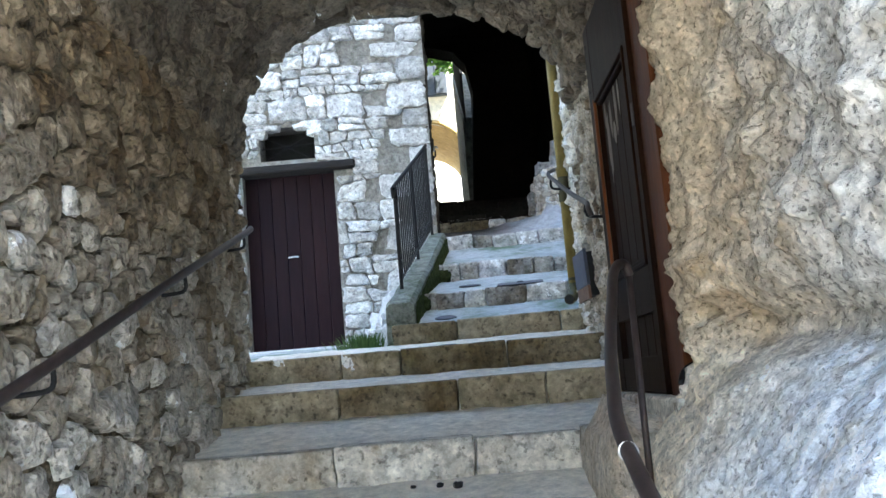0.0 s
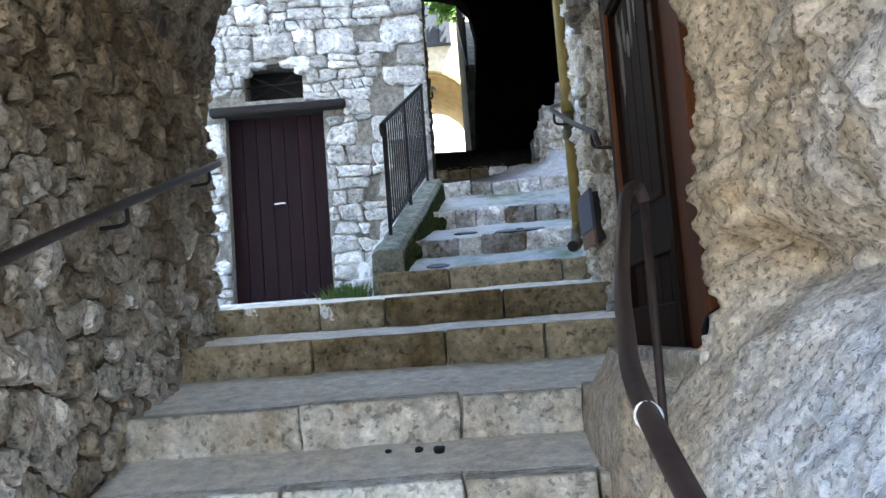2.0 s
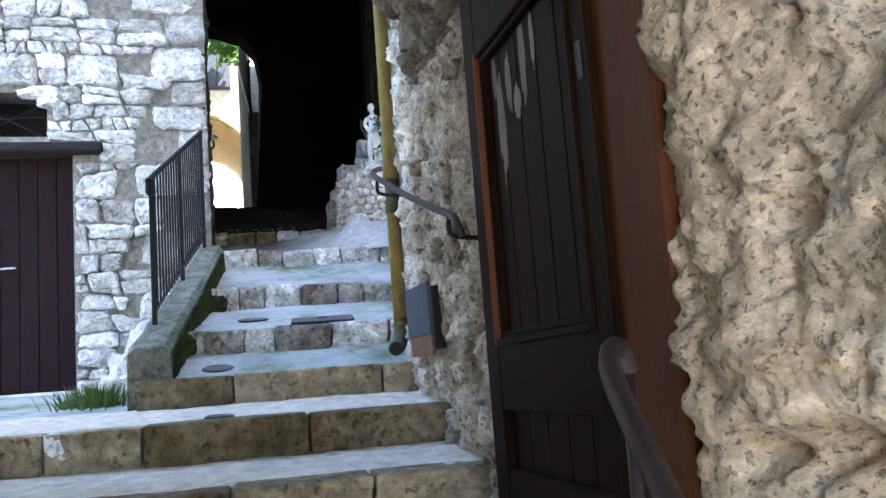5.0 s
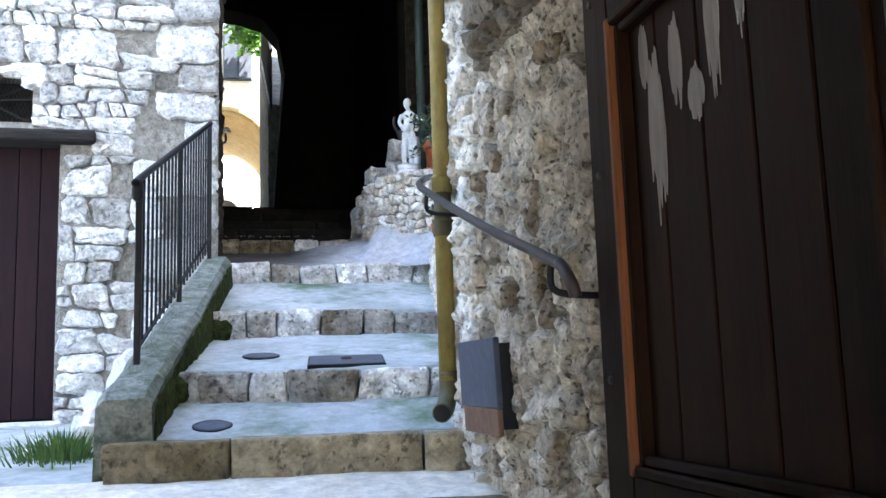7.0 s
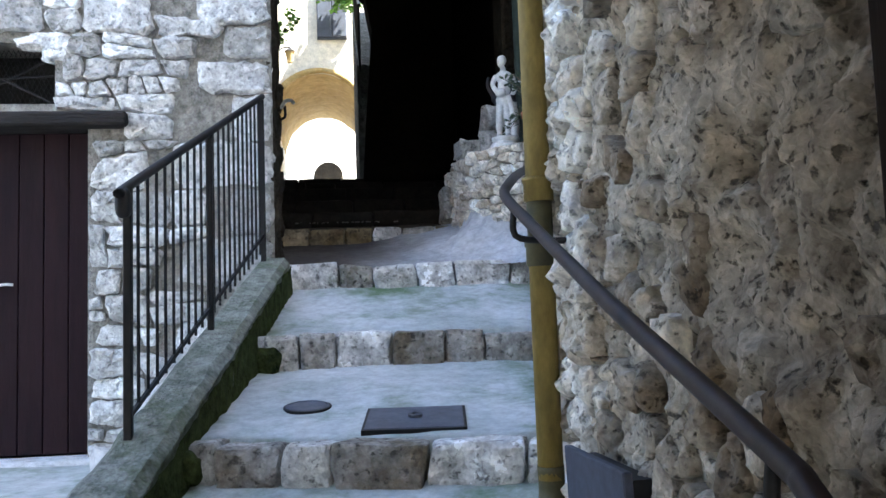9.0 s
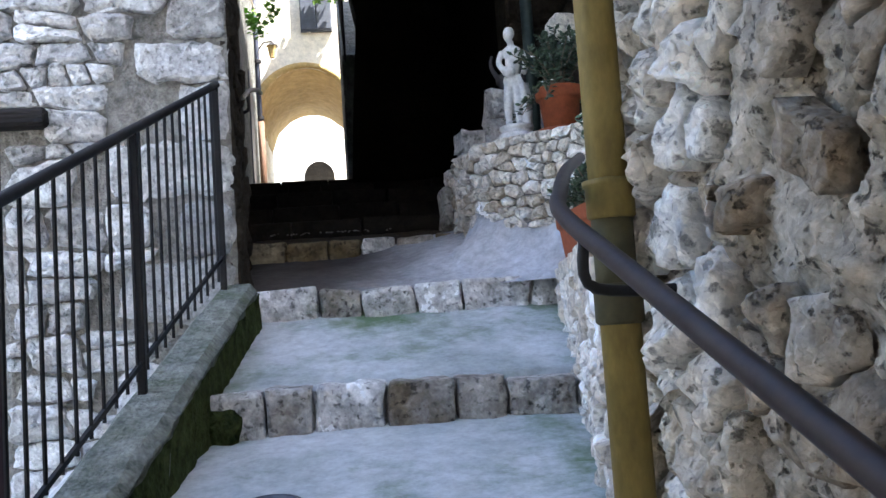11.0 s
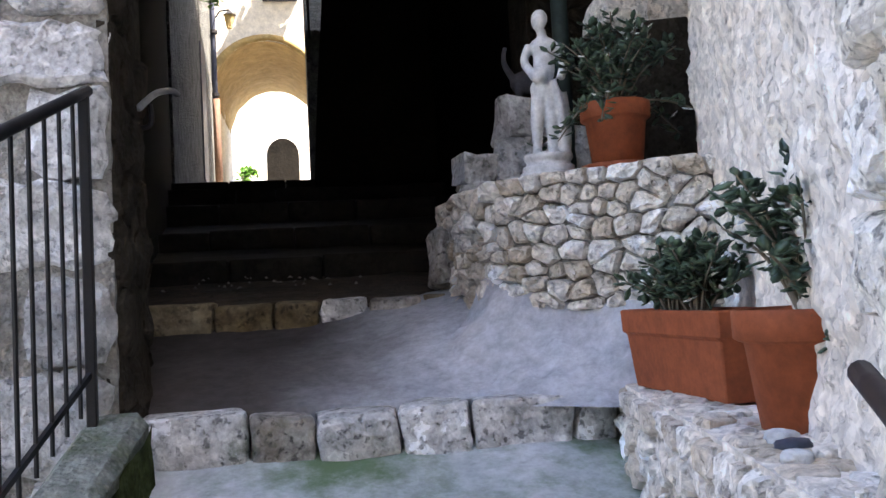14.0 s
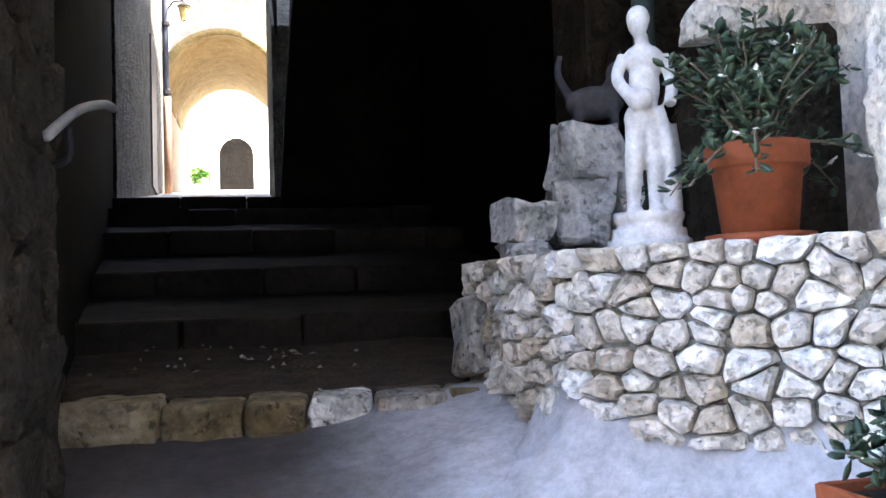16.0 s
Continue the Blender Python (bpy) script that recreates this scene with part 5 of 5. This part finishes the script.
rl = thing("railing", "black iron railing on the outer stair", "railing")
part("top_rail", tube([(.60, 15.6, 6.9), (.60, 20.4, 9.5)], .025, 6), M_IRON, rl)
for i in range(34):
    y = 15.7 + i * .14
    part("bar", tube([(.60, y, max(6.05, 6.15 + (y - 16) * .533)), (.60, y, 6.9 + (y - 15.6) * .5417)], .011, 5), M_IRON, rl)

# house with the vault
far = setting(thing("wall_far_house", "cream rendered house with a vaulted way under it", "house"), "sunlit cream house with a vaulted way under it", "house")
VC, VR, VS = -.16, .98, 7.15
part("wall_left", box(-6, VC - VR, 23, 27, 4, 13), M_CREAM, far)
part("wall_right", box(VC + VR, 6, 23, 27, 4, 13), M_CREAM, far)
bm = bmesh.new()
arc = [(VC + VR * math.cos(math.pi * (1 - k / 24)), VS + VR * 1.02 * math.sin(math.pi * (1 - k / 24))) for k in range(25)]
for y, flip in ((23.0, False), (27.0, True)):
    lo = [bm.verts.new((x, y, z)) for x, z in arc]
    hi = [bm.verts.new((x, y, 13)) for x, z in arc]
    for k in range(24):
        q = (lo[k], lo[k + 1], hi[k + 1], hi[k])
        bm.faces.new(tuple(reversed(q)) if flip else q)
part("wall_over_vault", bm, M_CREAM, far)


def far_vault(u, v):
    a = math.pi * (1 - u)
    return Vector((VC + VR * math.cos(a), v, VS + VR * 1.02 * math.sin(a))), Vector((-math.cos(a), 0, -math.sin(a)))


slab("vault", far_vault, span(0, 1, .04), span(22.95, 27.02, .12), .12, lambda p: .03 * fold(p, 3, 3), M_OCHRE, far, coarse=1)
part("roof", box(-6.2, 6.2, 22.7, 27.3, 13, 13.2), M_ROOF, far, "clay tiled roof")
win2 = part("window", box(-.17, .47, 22.9, 22.999, 8.9, 10.2), M_SHUTTER, far, "closed blue-grey shutters")
for x in (-.16, .155):
    part("shutter", box(x, x + .30, 22.86, 22.9, 8.93, 10.17, bevel=.01), M_SHUTTER, win2)
back = setting(thing("wall_end_house", "sunlit pale house at the end of the alley", "house"), "sunlit pale house at the end of the alley", "house")
part("wall_core", box(-10, 10, 36, 37, 4, 16), M_CREAM, back)
bm = section([(-.77, 6.4)] + [(-.25 + .52 * math.cos(a), 8.18 + .54 * math.sin(a)) for a in (math.pi * (1 - k / 12) for k in range(13))] + [(.27, 6.4)], 35.9, 35.99)
# flat black panel: the doorway's depth is only shade in its colour
part("archway", bm, M_DEEPSHADE, back, "dark arched doorway")
lan = thing("street_lantern", "small wall lantern on an iron arm", "lantern")
part("cage", lathe([(.05, 0), (.09, .22), (.10, .23)], 6, (-.72, 22.2, 8.15)), M_OCHRE, lan, "amber lantern glass")
part("cap", lathe([(.12, 0), (.05, .06), (.01, .10)], 6, (-.72, 22.2, 8.38)), M_IRON, lan)
part("arm", tube([(-.72, 22.2, 8.48), (-.9, 22.4, 8.52), (-1.1, 23.0, 8.5)], .015, 6), M_IRON, lan)
dp = thing("drain_pipe", "grey drain pipe at the corner of the alley wall", "drain pipe")
part("pipe", tube([(-1.06, 22.7, 5.3), (-1.06, 22.7, 12)], .05, 10), M_BOX, dp, smooth=True)
part("lower_length", tube([(-1.04, 22.66, 5.3), (-1.04, 22.66, 7.0)], .065, 10), M_RUST, dp, "rusty cast iron foot", smooth=True)
for z in (7.05, 8.2, 9.6):
    part("collar", tube([(-1.05, 22.68, z), (-1.05, 22.68, z + .06)], .075, 10), M_IRON, dp)


def leaf_cloud(name, label, centre, dims, n, size, material, seed, stem_from=None):
    rng = random.Random(seed)
    root = thing(name, label, "plant")
    bm = bmesh.new()
    lumps = [Vector([rng.gauss(0, .45) * d for d in dims]) for _ in range(max(3, n // 40))]
    for i in range(n):
        c = Vector(centre) + rng.choice(lumps) + Vector([rng.gauss(0, .22) * d for d in dims])
        d = Vector((rng.gauss(0, 1), rng.gauss(0, 1), rng.gauss(0, .6))).normalized()
        s = d.cross(Vector((rng.gauss(0, .3), rng.gauss(0, .3), 1))).normalized()
        L = size * rng.uniform(.6, 1.2)
        q = [c, c + d * L * .5 + s * L * .42, c + d * L, c + d * L * .5 - s * L * .42]
        v = [bm.verts.new(x) for x in q]
        v.append(bm.verts.new(c + d * L * .5 + Vector((0, 0, L * .12))))
        for a in range(4):
            bm.faces.new((v[a], v[(a + 1) % 4], v[4]))
    part("foliage", bm, material, root)
    if stem_from is not None:
        part("stem", tube(smooth_path([stem_from, Vector(stem_from).lerp(Vector(centre), .5) + Vector((0, 0, .1)), centre], 5), .015, 6), M_STEM, root)
    return root


leaf_cloud("climbing_vine", "bright green vine leaves hanging by the shutters", (.36, 22.3, 9.8), (.46, .28, .48), 720, .17, M_VINE, 1, (.9, 22.9, 10.6))
leaf_cloud("climbing_vine", "bright green vine leaves hanging from the alley wall", (-.75, 19.5, 8.0), (.22, .3, .32), 170, .11, M_VINE, 2, (-1.0, 19.6, 8.6))
leaf_cloud("bush", "small green bush in the sun beyond the vault", (-1.15, 30, 6.75), (.30, .3, .28), 220, .16, M_VINE, 3, (-1.15, 30, 6.3))

# added masses: the tall one keeps sun off the alley, the low one doesn't
setting(put("wall_alley_end", box(1.9, 6, 20.0, 22.9, 4, 8), M_CREAM), "low mass added so that sun reaches the far house", "wall")
setting(put("wall_alley_right", box(1.9, 6, 15.12, 20.0, 4, 13.2), M_CREAM), "tall mass added to keep sun off the alley wall", "building")

# recessed door and grille on the alley's wall
gd = thing("alley_door", "grey door with a round grille in the alley wall", "door", kind="structure")
part("leaf", box(0, .04, -.5, .5, 0, 2.0, m=pose(-.985, 19.9, 5.1, 0, 0, 2.9)), M_BOX, gd)

# dark sheet over the pale core, standing in for the side's shade
part("side_face", box(-.05, -.035, FY + .03, FY + .5, 1.3, 6.1), M_SHADESTONE, house, "house side wall, shade put into its colour")

# ---- masonry, stone by stone ----
def facade_f(u, v):
    return Vector((-4.6 + u, FY, 1.5 + v)), Vector((0, -1, 0))


def out_of(x, z, rect):
    if rect[0] < x < rect[1] and rect[2] < z < rect[3]:
        gaps = ((x - rect[0], (rect[0], z)), (rect[1] - x, (rect[1], z)), (z - rect[2], (x, rect[2])), (rect[3] - z, (x, rect[3])))
        return min(gaps)[1]
    return x, z


RECTS = ((DOOR[0] - .01, DOOR[1] + .01, 1.0, 3.73), (-2.16, -.81, 3.70, 3.82), (WIN[0], WIN[1], 3.70, WIN[3]))


QUOINS = []
rng = random.Random(9)
z, k = 1.72, 0
while z < 5.9:
    h = rng.choice((.16, .2, .22, .27, .3))
    QUOINS.append((-.04 - (rng.uniform(.42, .58) if k % 2 else rng.uniform(.22, .34)), -.035, z, z + h))
    z, k = z + h, k + 1
RECTS += tuple(QUOINS)


def facade_hole(u, v):
    x, z = u - 4.6, v + 1.5
    for r in RECTS:
        x, z = out_of(x, z, r)
    return x + 4.6, z - 1.5


def facade_keep(u, v):
    x, z = u - 4.6, v + 1.5
    return not any(r[0] < x < r[1] and r[2] < z < r[3] for r in RECTS)


verts, faces, index = [], [], {}
for i in range(155):
    for j in range(155):
        u, v = 1.6 + i * .0191, .2 + j * .0265
        x, z = u - 4.6, v + 1.5
        q = Vector((x, FY - .010 - .012 * fold((x, 0, z), 11, 3) - .008 * fold((x, 3, z), 3, 1) + .016, z))
        if not any(r[0] - .01 < x < r[1] + .01 and r[2] < z < r[3] + .01 for r in RECTS):
            index[(i, j)] = len(verts)
            verts.append(q)
for (i, j), a in index.items():
    q = [index.get(k) for k in ((i + 1, j), (i + 1, j + 1), (i, j + 1))]
    if None not in q:
        faces.append((a, *q))
raw("mortar_skin", verts, faces, M_MORTAR, house)
rubble(house, facade_f, 4.565, 4.6, .175, 1.6, .004, .034, M_FACADE, 21, near=lambda u, v: u > 2.3 and .3 < v < 3.9, keep=facade_keep, hole=facade_hole, squared=True, most=300, flat=.5)
rng = random.Random(77)
for x0, x1, z0, z1 in QUOINS:
    n = 5
    poly = [(x0 + 4.6, z0 - 1.5), (x1 + 4.6, z0 - 1.5), (x1 + 4.6, z1 - 1.5), (x0 + 4.6, z1 - 1.5)]
    verts, faces = stone_mesh(poly, facade_f, .008, .022, rng, flat=.75)
    raw("stone", verts, faces, M_FACADE, house, smooth=False)
rubble(house, lambda u, v: (Vector((-.04, FY + u, 1.5 + v)), Vector((1, 0, 0))), .5, 4.6, .28, 1.4, .010, .02, M_SHADESTONE, 23, merge=.1, flat=.4, jitter=.25)
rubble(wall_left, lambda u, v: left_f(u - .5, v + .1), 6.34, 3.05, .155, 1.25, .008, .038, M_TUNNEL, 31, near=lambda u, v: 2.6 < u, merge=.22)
ARC = 3.7
vault_ob = bpy.data.objects["tunnel_vault"]
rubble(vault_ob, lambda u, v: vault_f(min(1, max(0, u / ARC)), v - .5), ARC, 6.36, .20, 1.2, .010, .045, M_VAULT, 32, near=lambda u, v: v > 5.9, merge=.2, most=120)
drop = random.Random(7)
rubble(wall_r1, r1_f, 1.35, 3.4, .095, 1.0, .005, .020, M_WALLSTONE, 41, near=lambda u, v: .3 < v < 2.4, keep=lambda u, v: drop.random() < .3, merge=.22, most=150, detail=6)
rubble(wall_r1, lambda u, v: r1_f(u + 1.35, v), r1_len - 1.35, 3.4, .085, .75, .008, .036, M_CREAMSTONE, 45, near=lambda u, v: .3 < v < 2.4, keep=lambda u, v: drop.random() < .9, merge=.2, most=150, detail=8)
rubble(wall_r2, r2_f, .75, 3.3, .15, 1.0, .008, .03, M_CREAMSTONE, 42, merge=.25, most=120)
lf, ll = polyline_wall(LEDGE, 1.95)
rubble(ledge, lf, ll, 1.0, .10, 1.3, .005, .03, M_PLANTER, 43, merge=.2)
rubble(ledge, lambda u, v: (lf(u, 0)[0] - lf(u, 0)[1] * v + Vector((0, 0, 1.003)), Vector((0, 0, 1))), ll - .25, .17, .085, 1.1, .006, .012, M_PLANTER, 47, merge=.3)
gf, gl = polyline_wall(GROTTO, 3.18)
rubble(grotto, gf, gl, .49, .078, 1.3, .003, .042, M_PLANTER, 44, merge=.12, flat=.42, jitter=.48)
nf, nl = flat_wall((2.3, 10.35), (1.56, 10.35), 3.3)
rubble(bpy.data.objects["wall_niche"], lambda u, v: (nf(u, v)[0], Vector((0, -1, 0))), .74, 3.0, .2, 1.4, .010, .03, M_SHADESTONE, 46, merge=.25)
rng = random.Random(61)
bm = bmesh.new()
for k in range(34):
    x, y, r = rng.gauss(.35, .28), rng.uniform(10.45, 11.0), rng.uniform(.004, .014)
    z = 3.30 + (y - 10.25) * .13
    turn = rng.uniform(0, 6.28)
    rim = [bm.verts.new((x + r * math.cos(turn + q * 1.57) * (1.6 if q % 2 else .7), y + r * math.sin(turn + q * 1.57), z + rng.uniform(.002, .012))) for q in range(4)]
    tip = bm.verts.new((x, y, z + .016))
    for q in range(4):
        bm.faces.new((rim[q], rim[(q + 1) % 4], tip))
tagged(put("litter", bm, M_WORN), "pale dry leaves and chips lying on the dark step", "litter", kind="stuff")
